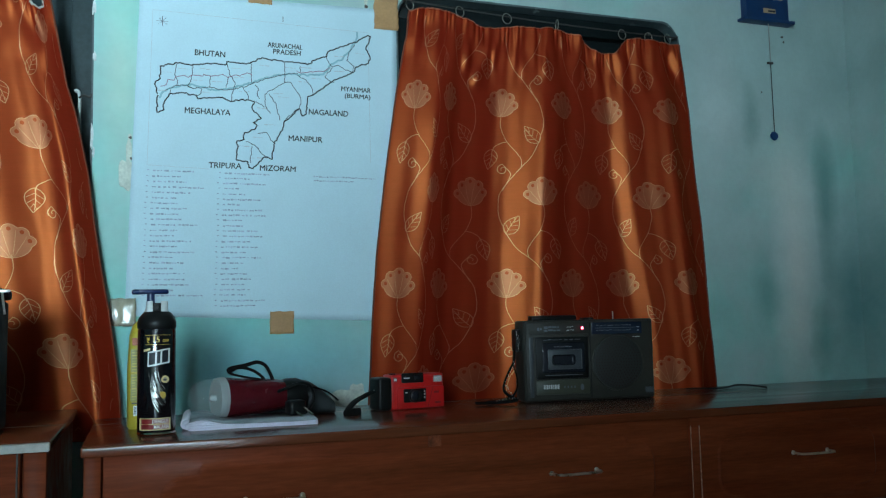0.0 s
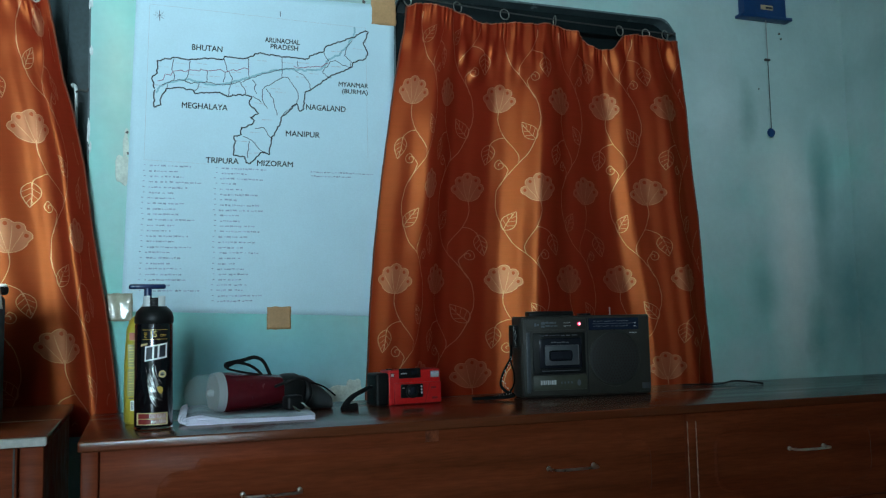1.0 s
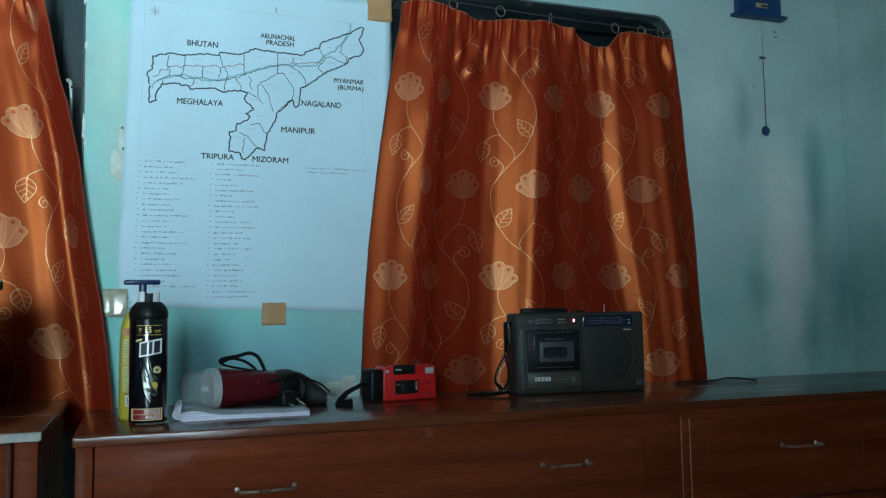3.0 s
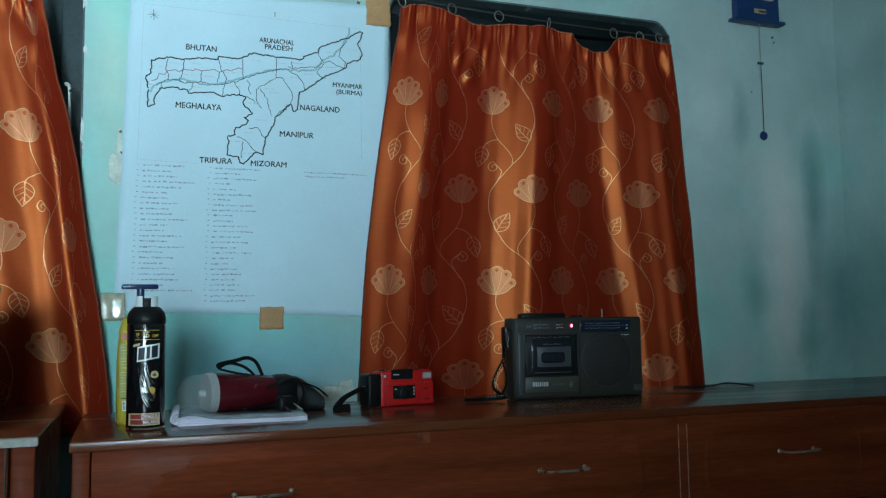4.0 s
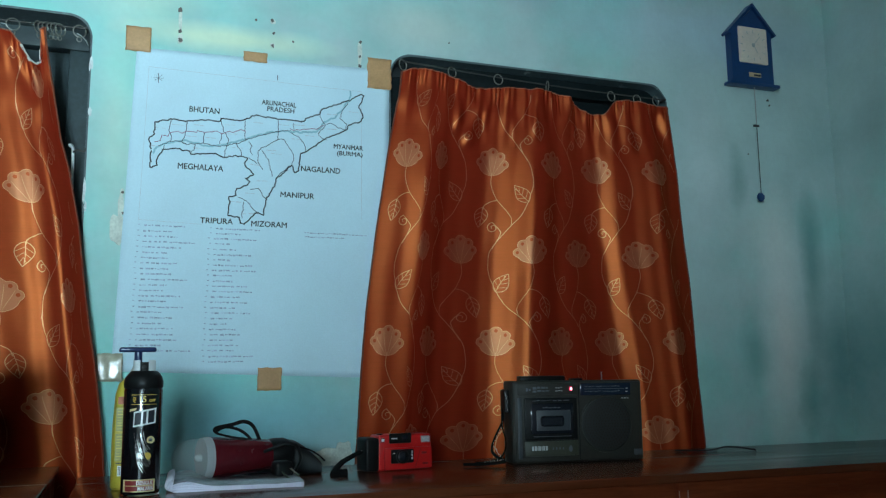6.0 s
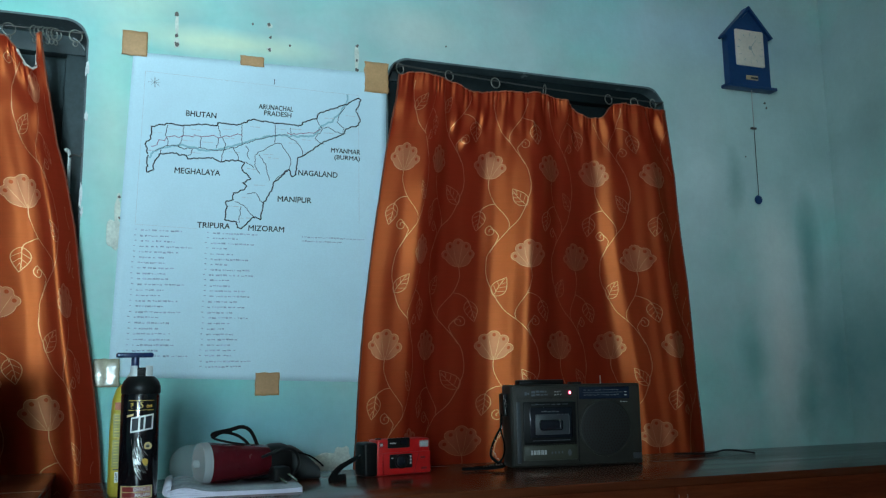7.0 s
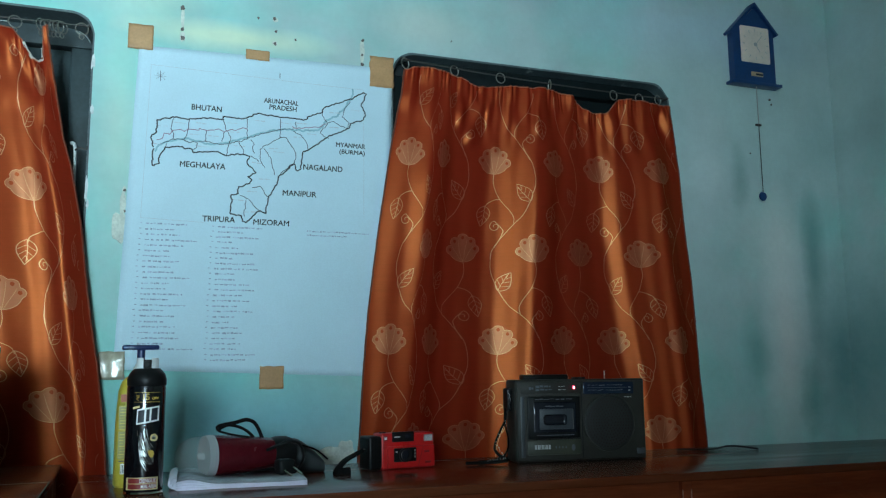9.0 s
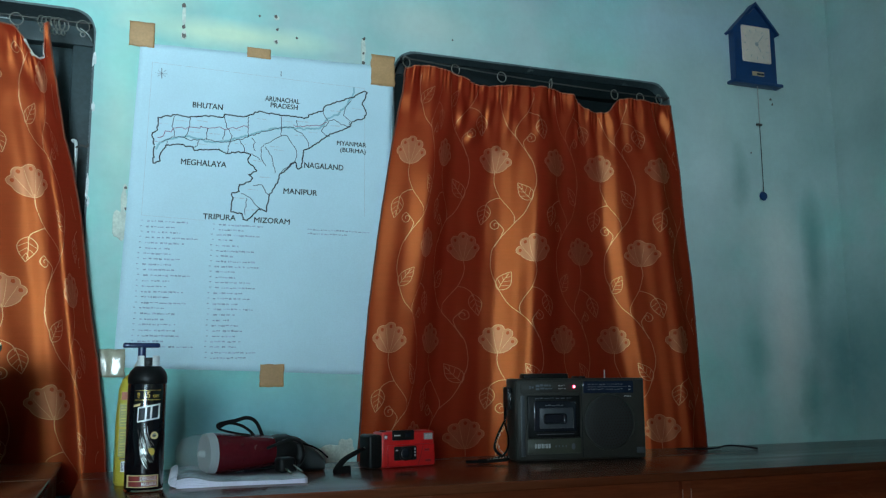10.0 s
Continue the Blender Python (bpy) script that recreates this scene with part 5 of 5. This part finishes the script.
def flat(y):
    return lambda a, b: Vector((a, y + 0.10 * max(0.0, abs(a) - 0.026), b))


for a0, a1, b0, b1, mat in ((-0.033, 0.030, 0.045, 0.088, "label_olive"), (-0.033, 0.030, 0.092, 0.128, "label_olive"), (-0.031, 0.028, 0.134, 0.146, "label_red"), (-0.028, -0.006, 0.022, 0.038, "white_print")):
    part("label_panel", patch(a0, a1, b0, b1, flat(FY), 0.0, 10), M[mat], bottle)
rng = random.Random(8)
bm = bmesh.new()
for k in range(18):
    bars(bm, -0.031, 0.026, 0.048 + 0.0044 * k + (0.004 if k > 8 else 0), 0.0014, flat(FY - 0.0006), rng, (0.004, 0.012))
part("label_bars", bm, M["yellow"], bottle, kind="stuff")
bm = bmesh.new()
for k in range(9):
    strip(bm, [(-0.0265 + 0.0022 * k, b) for b in (0.0235, 0.030, 0.0365)], 0.0010, flat(FY - 0.0006))
bars(bm, -0.031, 0.0, 0.0415, 0.0016, flat(FY), rng)
part("code_bars", bm, M["thin_ink"], bottle, kind="stuff")

# ---- torch, pouch, booklet ----
booklet = thing("folded_booklet", pose(0.152, -0.425, TOP, 0, 0, -4), "white folded booklet lying on the sideboard under the torch", "booklet")
rng = random.Random(4)
for k in range(5):
    h = 0.0012 + 0.0014 * k
    bm = bmesh.new()
    lines = []
    for s, y in enumerate((-0.075, 0.0, 0.075)):
        pts = []
        for i in range(30):
            t = i / 29
            x = 0.100 - 0.195 * t
            lift = 0.0065 * math.exp(-((t - 0.90) / 0.12) ** 2) * (k - 0.6) * 0.34 + 0.0012 * k * t * 0.4 + 0.0022 * max(0, 0.2 - t) * k
            pts.append((x, y + 0.02 * t * (1 if y > 0 else 0.0), h + lift))
        lines.append(pts)
    for j in range(2):
        for i in range(29):
            quad(bm, [lines[j][i], lines[j][i + 1], lines[j + 1][i + 1], lines[j + 1][i]])
    bmesh.ops.remove_doubles(bm, verts=bm.verts[:], dist=1e-6)
    ob = part("leaf", bm, M["page"] if k < 4 else M["cover"], booklet, "grey printed cover" if k == 4 else "")
    s = ob.modifiers.new("thick", "SOLIDIFY")
    s.thickness, s.offset = 0.0011, 0.0
bm = bmesh.new()
for k in range(3):
    arc = [(-0.094 - (0.006 + 0.003 * k) * math.sin(math.pi * i / 12), -0.070 + 0.0, 0.0022 + (0.0030 + 0.0026 * k) * (1 - math.cos(math.pi * i / 12))) for i in range(13)]
    for (a, b, c), (d, e, f) in zip(arc, arc[1:]):
        quad(bm, [(a, -0.075, c), (a, 0.09, c), (d, 0.09, f), (d, -0.075, f)])
bmesh.ops.remove_doubles(bm, verts=bm.verts[:], dist=1e-6)
ob = part("folded_spine", bm, M["page"], booklet)
s = ob.modifiers.new("thick", "SOLIDIFY")
s.thickness, s.offset = 0.0011, 0.0

torch = thing("torch", pose(0.112, -0.385, TOP + 0.0395, 0, 0, 14), "dark red plastic torch with a clear dome and black cord", "torch")
AX = pose(0, 0, 0, 0, 90, 0)
part("torch_body", turned([(0.0, 0.0), (0.0325, 0.0), (0.0335, 0.003), (0.0325, 0.02), (0.0300, 0.055), (0.0270, 0.085), (0.0240, 0.105), (0.0, 0.106)], 40, AX), M["torch_red"], torch)
part("front_ring", turned([(0.0300, -0.012), (0.0328, -0.012), (0.0338, -0.006), (0.0340, 0.0015), (0.0300, 0.003)], 40, AX), M["frosted"], torch)
part("dome", turned([(0.0326, -0.011), (0.0324, -0.024), (0.0300, -0.038), (0.0240, -0.049), (0.0140, -0.056), (0.0, -0.059)], 40, AX), M["clear"], torch, "clear plastic dome")
part("reflector", turned([(0.0300, -0.009), (0.0220, 0.001), (0.0100, 0.004), (0.0, 0.005)], 36, AX), M["reflector"], torch)
part("bulb", turned([(0.0, -0.024), (0.004, -0.0225), (0.0062, -0.018), (0.0060, -0.012), (0.0045, -0.004), (0.004, 0.004)], 28, AX), M["bulb"], torch, "frosted round bulb")
bm = bmesh.new()
for a, b in ((0.020, 0.018), (0.043, 0.012), (0.018, -0.002), (0.046, -0.010)):
    lathe(bm, [(0.0028, 0), (0.0024, 0.0012), (0.001, 0.0016)], 10, pose(a, -math.sqrt(0.0318 ** 2 - b * b) + 0.001, b, 90, 0, 0))
part("rivet", bm, M["torch_red"], torch, kind="stuff")
part("tail_grip", turned([(0.0, 0.104), (0.0245, 0.104), (0.0265, 0.112), (0.0265, 0.130), (0.0220, 0.142), (0.0, 0.144)], 36, AX), M["black"], torch)
bm = tubed(spline([(0.060, -0.010, 0.028), (0.032, -0.018, 0.033), (0.008, -0.014, 0.040), (0.010, -0.004, 0.047), (0.040, 0.0, 0.052), (0.060, 0.0, 0.056), (0.076, 0.0, 0.048), (0.086, -0.006, 0.024), (0.088, -0.014, 0.010)], 8), 0.0032, 8, 0.6)
part("carry_loop", bm, M["strap"], torch)
bm = tubed(spline([(0.012, 0.004, 0.041), (0.030, 0.006, 0.048), (0.052, 0.004, 0.043), (0.066, -0.004, 0.032), (0.072, -0.010, 0.020)], 8), 0.0026, 8)
part("carry_loop", bm, M["strap"], torch)
bm = tubed(spline([(0.086, -0.024, 0.006), (0.100, -0.040, 0.014), (0.118, -0.046, 0.020), (0.136, -0.046, 0.014), (0.142, -0.048, -0.006), (0.132, -0.052, -0.022), (0.118, -0.060, -0.030)], 8), 0.0027, 8)
part("mains_cord", bm, M["black"], torch)
bm = bmesh.new()
box(bm, 0.086, 0.116, -0.078, -0.052, -0.030, -0.006, 0.006, 3)
part("plug", bm, M["black"], torch, "black two-pin plug")
for k in (0, 1):
    part("plug_pin", tubed([(0.094 + 0.014 * k, -0.070, -0.020 + 0.005 * k), (0.103 + 0.014 * k, -0.098, -0.034 + 0.005 * k)], 0.0020, 8), M["pins"], torch)

pouch = thing("soft_pouch", pose(0.256, -0.316, TOP, 0, 0, -4) @ Matrix.Diagonal((1.04, 0.9, 1.14, 1)), "black soft camera pouch lying behind the torch", "pouch")
bm = bmesh.new()
rows = []
for i in range(25):
    t = i / 24
    x = -0.075 + 0.128 * t
    h = 0.054 * (math.sin(math.pi * min(1.0, 0.16 + 0.84 * (1 - t))) ** 0.45 if t > 0.5 else 1.0) * (0.92 + 0.10 * t)
    if t > 0.55:
        h *= 1 - 0.55 * ((t - 0.55) / 0.45) ** 1.6
    w = 0.032 * (1 - 0.25 * max(0, t - 0.7))
    ring_v = []
    for k in range(20):
        a = TAU * k / 20
        c, s = math.cos(a), math.sin(a)
        y, z = w * math.copysign(abs(c) ** 0.6, c), h / 2 + h / 2 * math.copysign(abs(s) ** 0.6, s)
        ring_v.append(bm.verts.new((x, y, z + (0.0012 * noise.noise((x * 60, y * 60, z * 60)) if s > -0.5 else 0))))
    rows.append(ring_v)
for a, b in zip(rows, rows[1:]):
    for k in range(20):
        bm.faces.new((a[k], a[(k + 1) % 20], b[(k + 1) % 20], b[k]))
bm.faces.new(rows[0])
bm.faces.new(rows[-1])
part("pouch_body", bm, M["torch_grey"], pouch)
part("pouch_seam", tubed(spline([(-0.06, -0.0325, 0.046), (0.0, -0.0330, 0.044), (0.035, -0.031, 0.036), (0.058, -0.029, 0.020)], 8), 0.0014, 6), M["strap"], pouch)

# ---- the red camera ----
photo = thing("film_camera", pose(0.451, -0.342, TOP, 0, 0, 9), "red plastic compact film camera with a black grip", "camera")
part("camera_body", boxed(-0.040, 0.067, 0.0, 0.040, 0.0, 0.0630, 0.004, 3), M["red"], photo)
part("grip", boxed(-0.066, -0.0395, -0.003, 0.042, 0.0, 0.0590, 0.005, 3), M["black"], photo, "black grip")
part("lower_front", boxed(-0.030, 0.066, -0.0045, 0.001, 0.0015, 0.0400, 0.002), M["red"], photo)
part("finder_panel", boxed(-0.020, 0.024, -0.0040, 0.001, 0.0475, 0.0655, 0.002), M["black"], photo)
part("finder_window", boxed(0.004, 0.016, -0.0052, -0.0040, 0.0530, 0.0610, 0.001), M["smoke"], photo)
bm = bmesh.new()
strip(bm, [(-0.017 + 0.012 * k / 4, 0.0565) for k in range(5)], 0.0022, lambda a, b: Vector((a, -0.0044, b)))
part("name_bar", bm, M["pale_print"], photo)
part("badge", boxed(-0.0365, -0.0285, -0.0012, 0.001, 0.0500, 0.0585, 0.0008), M["maroon"], photo)
part("badge_bars", boxed(-0.0350, -0.0300, -0.0018, -0.0013, 0.0520, 0.0565), M["pale_print"], photo)
part("flash_window", boxed(0.0450, 0.0630, -0.0025, 0.001, 0.0470, 0.0590, 0.0015), M["grey"], photo, "ribbed flash window")
bm = bmesh.new()
for k in range(7):
    box(bm, 0.0465 + 0.0022 * k, 0.0476 + 0.0022 * k, -0.0032, -0.0026, 0.0485, 0.0575)
part("flash_ribs", bm, M["pale_print"], photo, smooth=False, kind="stuff")
part("lens_panel", boxed(-0.0180, 0.0270, -0.0065, -0.0040, 0.0125, 0.0370, 0.002), M["black"], photo)
part("lens_ring", turned([(0.0125, 0.0), (0.0125, 0.0045), (0.0105, 0.006), (0.0080, 0.003), (0.0, 0.0025)], 32, pose(0.0035, -0.0062, 0.0245, 90, 0, 0)), M["black"], photo)
part("lens_glass", turned([(0.0075, 0.0), (0.005, 0.0015), (0.0, 0.002)], 24, pose(0.0035, -0.0090, 0.0245, 90, 0, 0)), M["smoke"], photo)
bm = bmesh.new()
strip(bm, [(-0.0155 + 0.0045 * k / 3, 0.0305) for k in range(4)], 0.0020, lambda a, b: Vector((a, -0.0070, b)))
for k in range(3):
    strip(bm, [(0.0235, 0.0190 + 0.0055 * k + 0.0035 * j) for j in (0, 1)], 0.0030, lambda a, b: Vector((a, -0.0070, b)))
part("lens_marks", bm, M["pale_print"], photo, kind="stuff")
part("recess", boxed(0.0440, 0.0545, -0.0054, -0.0040, 0.0270, 0.0310, 0.0008), M["maroon"], photo)
part("recess", boxed(0.0460, 0.0575, -0.0054, -0.0040, 0.0080, 0.0120, 0.0008), M["maroon"], photo)
bm = bmesh.new()
strip(bm, [(0.0310 + 0.0110 * k / 4, 0.0030 + 0.036 * k / 4) for k in range(5)], 0.0010, lambda a, b: Vector((a, -0.0052, b)))
part("front_groove", bm, M["maroon"], photo)
part("shutter_button", turned([(0.006, 0.0), (0.006, 0.002), (0.0, 0.0025)], 20, pose(-0.030, 0.018, 0.0628)), M["black"], photo)
part("strap_lug", tubed([(-0.064, 0.018, 0.036), (-0.074, 0.012, 0.034)], 0.0018, 8), M["steel"], photo)
bm = tubed(spline([(-0.073, 0.012, 0.034), (-0.090, 0.000, 0.030), (-0.118, -0.018, 0.022), (-0.136, -0.030, 0.010), (-0.139, -0.034, 0.0045), (-0.128, -0.036, 0.0045), (-0.116, -0.036, 0.0050)], 8), 0.0078, 8, 0.45)
part("wrist_strap", bm, M["strap"], photo, "black wrist strap")

# ---- the radio ----
radio = thing("cassette_radio", pose(0.675, -0.350, TOP, 0, 0, -6) @ Matrix.Diagonal((0.767, 1, 1.0, 1)), "charcoal portable cassette radio with a round speaker and red light", "radio")
RW, RH, RD = 0.352, 0.156, 0.056
part("case", boxed(0.0, RW, 0.0, RD, 0.0008, RH, 0.005, 3), M["charcoal"], radio)
part("face_rim", boxed(0.004, RW - 0.004, -0.003, 0.001, 0.004, RH - 0.003, 0.003), M["charcoal"], radio)
part("name_strip", boxed(0.012, 0.172, -0.0050, -0.0032, 0.1290, 0.1500, 0.001), M["charcoal"], radio)
part("dial_window", boxed(0.180, 0.318, -0.0054, -0.0032, 0.1270, 0.1500, 0.0012), M["dial_blue"], radio, "dark blue tuning dial")
bm = bmesh.new()
rng = random.Random(12)
for z in (0.1440, 0.1345):
    bars(bm, 0.192, 0.290, z, 0.0016, lambda a, b: Vector((a, -0.0058, b)), rng, (0.004, 0.010))
strip(bm, [(0.190 + 0.11 * k / 8, 0.1392) for k in range(9)], 0.0008, lambda a, b: Vector((a, -0.0058, b)))
part("dial_scale", bm, M["dim_print"], radio, kind="stuff")
bm = bmesh.new()
bars(bm, 0.034, 0.050, 0.1395, 0.0050, lambda a, b: Vector((a, -0.0054, b)), rng, (0.003, 0.006))
bars(bm, 0.052, 0.092, 0.1425, 0.0042, lambda a, b: Vector((a, -0.0054, b)), rng, (0.006, 0.012))
bars(bm, 0.052, 0.096, 0.1365, 0.0036, lambda a, b: Vector((a, -0.0054, b)), rng, (0.006, 0.012))
part("series_bars", bm, M["dim_print"], radio, kind="stuff")
bm = bmesh.new()
for z, a, c in ((0.1425, 0.112, 0.130), (0.1365, 0.112, 0.132), (0.1400, 0.304, 0.310), (0.1335, 0.304, 0.311)):
    bars(bm, a, c, z, 0.0014, lambda a, b: Vector((a, -0.0060, b)), rng, (0.004, 0.009))
bars(bm, 0.292, 0.314, 0.1205, 0.0018, lambda a, b: Vector((a, -0.0038, b)), rng, (0.004, 0.007))
part("small_print_bars", bm, M["pale_print"], radio, kind="stuff")
part("indicator_light", turned([(0.0032, 0.0), (0.0032, 0.0015), (0.0024, 0.0030)], 20, pose(0.154, -0.0048, 0.1400, 90, 0, 0)), M["led"], radio, "lit red indicator")
part("indicator_core", turned([(0.0020, 0.0), (0.0014, 0.0010), (0.0, 0.0013)], 16, pose(0.154, -0.0078, 0.1400, 90, 0, 0)), M["led_core"], radio)
part("cassette_door", boxed(0.028, 0.168, -0.0085, -0.0031, 0.0440, 0.1240, 0.003), M["black"], radio)
part("cassette_window", boxed(0.044, 0.156, -0.0098, -0.0085, 0.0560, 0.1130, 0.002), M["smoke"], radio, "smoked cassette window")
part("cassette_shell", boxed(0.058, 0.148, -0.0106, -0.0099, 0.0620, 0.1000, 0.002), M["tape_grey"], radio)
part("cassette_label", boxed(0.068, 0.128, -0.0112, -0.0107, 0.0700, 0.0900, 0.006, 3), M["smoke"], radio)
bm = bmesh.new()
bars(bm, 0.074, 0.126, 0.1050, 0.0022, lambda a, b: Vector((a, -0.0104, b)), rng, (0.005, 0.012))
bars(bm, 0.048, 0.150, 0.1185, 0.0016, lambda a, b: Vector((a, -0.0090, b)), rng, (0.008, 0.018))
strip(bm, [(0.050 + 0.10 * k / 6, 0.0510) for k in range(7)], 0.0013, lambda a, b: Vector((a, -0.0090, b)))
part("door_print_bars", bm, M["dim_print"], radio, kind="stuff")
part("name_plate", boxed(0.028, 0.170, -0.0062, -0.0031, 0.0140, 0.0420, 0.002), M["olive"], radio, "dark olive name plate")
bm = bmesh.new()
for a, w in ((0.0460, 0.0052), (0.0530, 0.0055), (0.0602, 0.0026), (0.0645, 0.0046), (0.0710, 0.0026), (0.0750, 0.0052), (0.0818, 0.0056)):
    strip(bm, [(a + w * k / 2, 0.0290) for k in range(3)], 0.0082, lambda a, b: Vector((a, -0.0068, b)))
part("maker_bars", bm, M["pale_print"], radio, kind="stuff")
bm = bmesh.new()
for k in range(4):
    strip(bm, [(0.1000 + 0.009 * k, 0.0280), (0.1035 + 0.009 * k, 0.0280)], 0.0040, lambda a, b: Vector((a, -0.0068, b)))
fan(bm, (0.1485, 0.0270), [(0.1485 + 0.0050 * math.cos(TAU * i / 12), 0.0270 + 0.0062 * math.sin(TAU * i / 12)) for i in range(12)], lambda a, b: Vector((a, -0.0068, b)))
part("model_bars", bm, M["dim_print"], radio, kind="stuff")
OVAL = Matrix.Diagonal((1.04, 0.80, 1, 1))
part("speaker_ring", turned([(0.0690, 0.0), (0.0685, 0.0022), (0.0668, 0.0028), (0.0650, 0.0016), (0.0640, 0.0)], 56, pose(0.2500, -0.0028, 0.0720, 90, 0, 0) @ OVAL), M["charcoal"], radio)
part("speaker_grille", turned([(0.0645, 0.0), (0.0600, 0.0010), (0.030, 0.0016), (0.0, 0.0018)], 48, pose(0.2500, -0.0030, 0.0720, 90, 0, 0) @ OVAL), M["grille"], radio, "dark perforated speaker grille")
bm = bmesh.new()
for ring_n in range(1, 9):
    for k in range(6 * ring_n):
        t, r = TAU * k / (6 * ring_n), 0.0072 * ring_n
        a, b = 0.25 + 1.04 * r * math.cos(t), 0.072 + 0.80 * r * math.sin(t)
        quad(bm, [(a + 0.0022 * math.cos(q), -0.0052, b + 0.0020 * math.sin(q)) for q in (0, 1.57, 3.14, 4.71)])
part("grille_hole", bm, M["gap"], radio, kind="stuff")
part("panel_seam", boxed(0.1745, 0.1765, -0.0036, -0.0029, 0.006, 0.150), M["black"], radio)
part("face_border", boxed(0.012, 0.022, -0.0052, -0.0030, 0.010, 0.124, 0.001), M["tape_grey"], radio)
part("foot_bar", boxed(0.010, RW - 0.012, 0.004, RD - 0.004, 0.0, 0.0030), M["black"], radio)
part("size_tag", boxed(0.3230, 0.3460, -0.0040, -0.0031, 0.0110, 0.0220, 0.0006), M["tape_grey"], radio)
part("side_knob", turned([(0.0090, 0.0), (0.0090, 0.005), (0.0075, 0.006), (0.0, 0.006)], 20, pose(RW - 0.001, 0.022, 0.112, 0, 90, 0)), M["tape_grey"], radio)
part("carry_handle", boxed(0.028, 0.150, 0.012, 0.038, RH - 0.002, RH + 0.0095, 0.004), M["black"], radio, "folded black carrying handle")
for a in (0.170, 0.186):
    part("key_button", boxed(a, a + 0.012, 0.015, 0.035, RH - 0.001, RH + 0.004, 0.001), M["black"], radio)
part("aerial_tip", tubed([(0.266, 0.040, RH - 0.004), (0.266, 0.040, RH + 0.016)], 0.0016, 8), M["steel"], radio, "short steel aerial tip")
for path in ([(-0.002, 0.036, 0.120), (-0.009, 0.030, 0.100), (-0.012, 0.024, 0.080), (-0.024, 0.016, 0.062), (-0.036, 0.008, 0.042), (-0.040, 0.002, 0.026), (-0.030, -0.004, 0.014), (-0.018, -0.006, 0.008), (-0.034, -0.008, 0.005), (-0.066, -0.006, 0.004), (-0.096, -0.002, 0.004)],
             [(-0.002, 0.044, 0.118), (-0.008, 0.040, 0.092), (-0.010, 0.034, 0.070), (-0.007, 0.026, 0.048), (-0.010, 0.016, 0.030), (-0.022, 0.006, 0.014), (-0.044, 0.004, 0.006), (-0.070, 0.010, 0.004)]):
    part("shoulder_strap", tubed(spline([(a * 1.35, b, c) for a, b, c in path], 8), 0.0046, 8, 0.4), M["strap"], radio, "black shoulder strap with white flecks")
part("strap_buckle", boxed(-0.013, -0.0005, 0.016, 0.046, 0.096, 0.140, 0.004), M["black"], radio)
bm = bmesh.new()
for k in range(14):
    p = Vector((-0.0085 + rng.uniform(-0.003, 0.003), 0.0145, 0.100 + 0.0026 * k))
    tube(bm, [p, p + Vector((rng.uniform(-0.002, 0.002), 0.0, 0.003))], 0.0004, 5)
for a, b in (((-0.019, 0.018, 0.076), (-0.050, 0.004, 0.038)), ((-0.052, 0.000, 0.034), (-0.040, -0.010, 0.016)), ((-0.027, -0.012, 0.0100), (-0.080, -0.012, 0.0070))):
    for k in range(9):
        p = Vector(a).lerp(Vector(b), k / 8) + Vector((rng.uniform(-0.002, 0.002), -0.003, rng.uniform(0, 0.002)))
        tube(bm, [p, p + Vector((rng.uniform(-0.003, 0.003), 0.0, 0.0025))], 0.00045, 5)
part("strap_fleck", bm, M["pale_print"], radio, kind="stuff")

# ---- the loose cable ----
bm = tubed(spline([(1.10, -0.255, 0.8025), (1.152, -0.285, 0.8025), (1.19, -0.275, 0.8025), (1.225, -0.262, 0.8055), (1.250, -0.275, 0.8050), (1.262, -0.318, 0.8022)], 8), 0.0020, 8)
tagged(part("loose_cable", bm, M["black"]), "thin black cable lying on the sideboard", "cable")
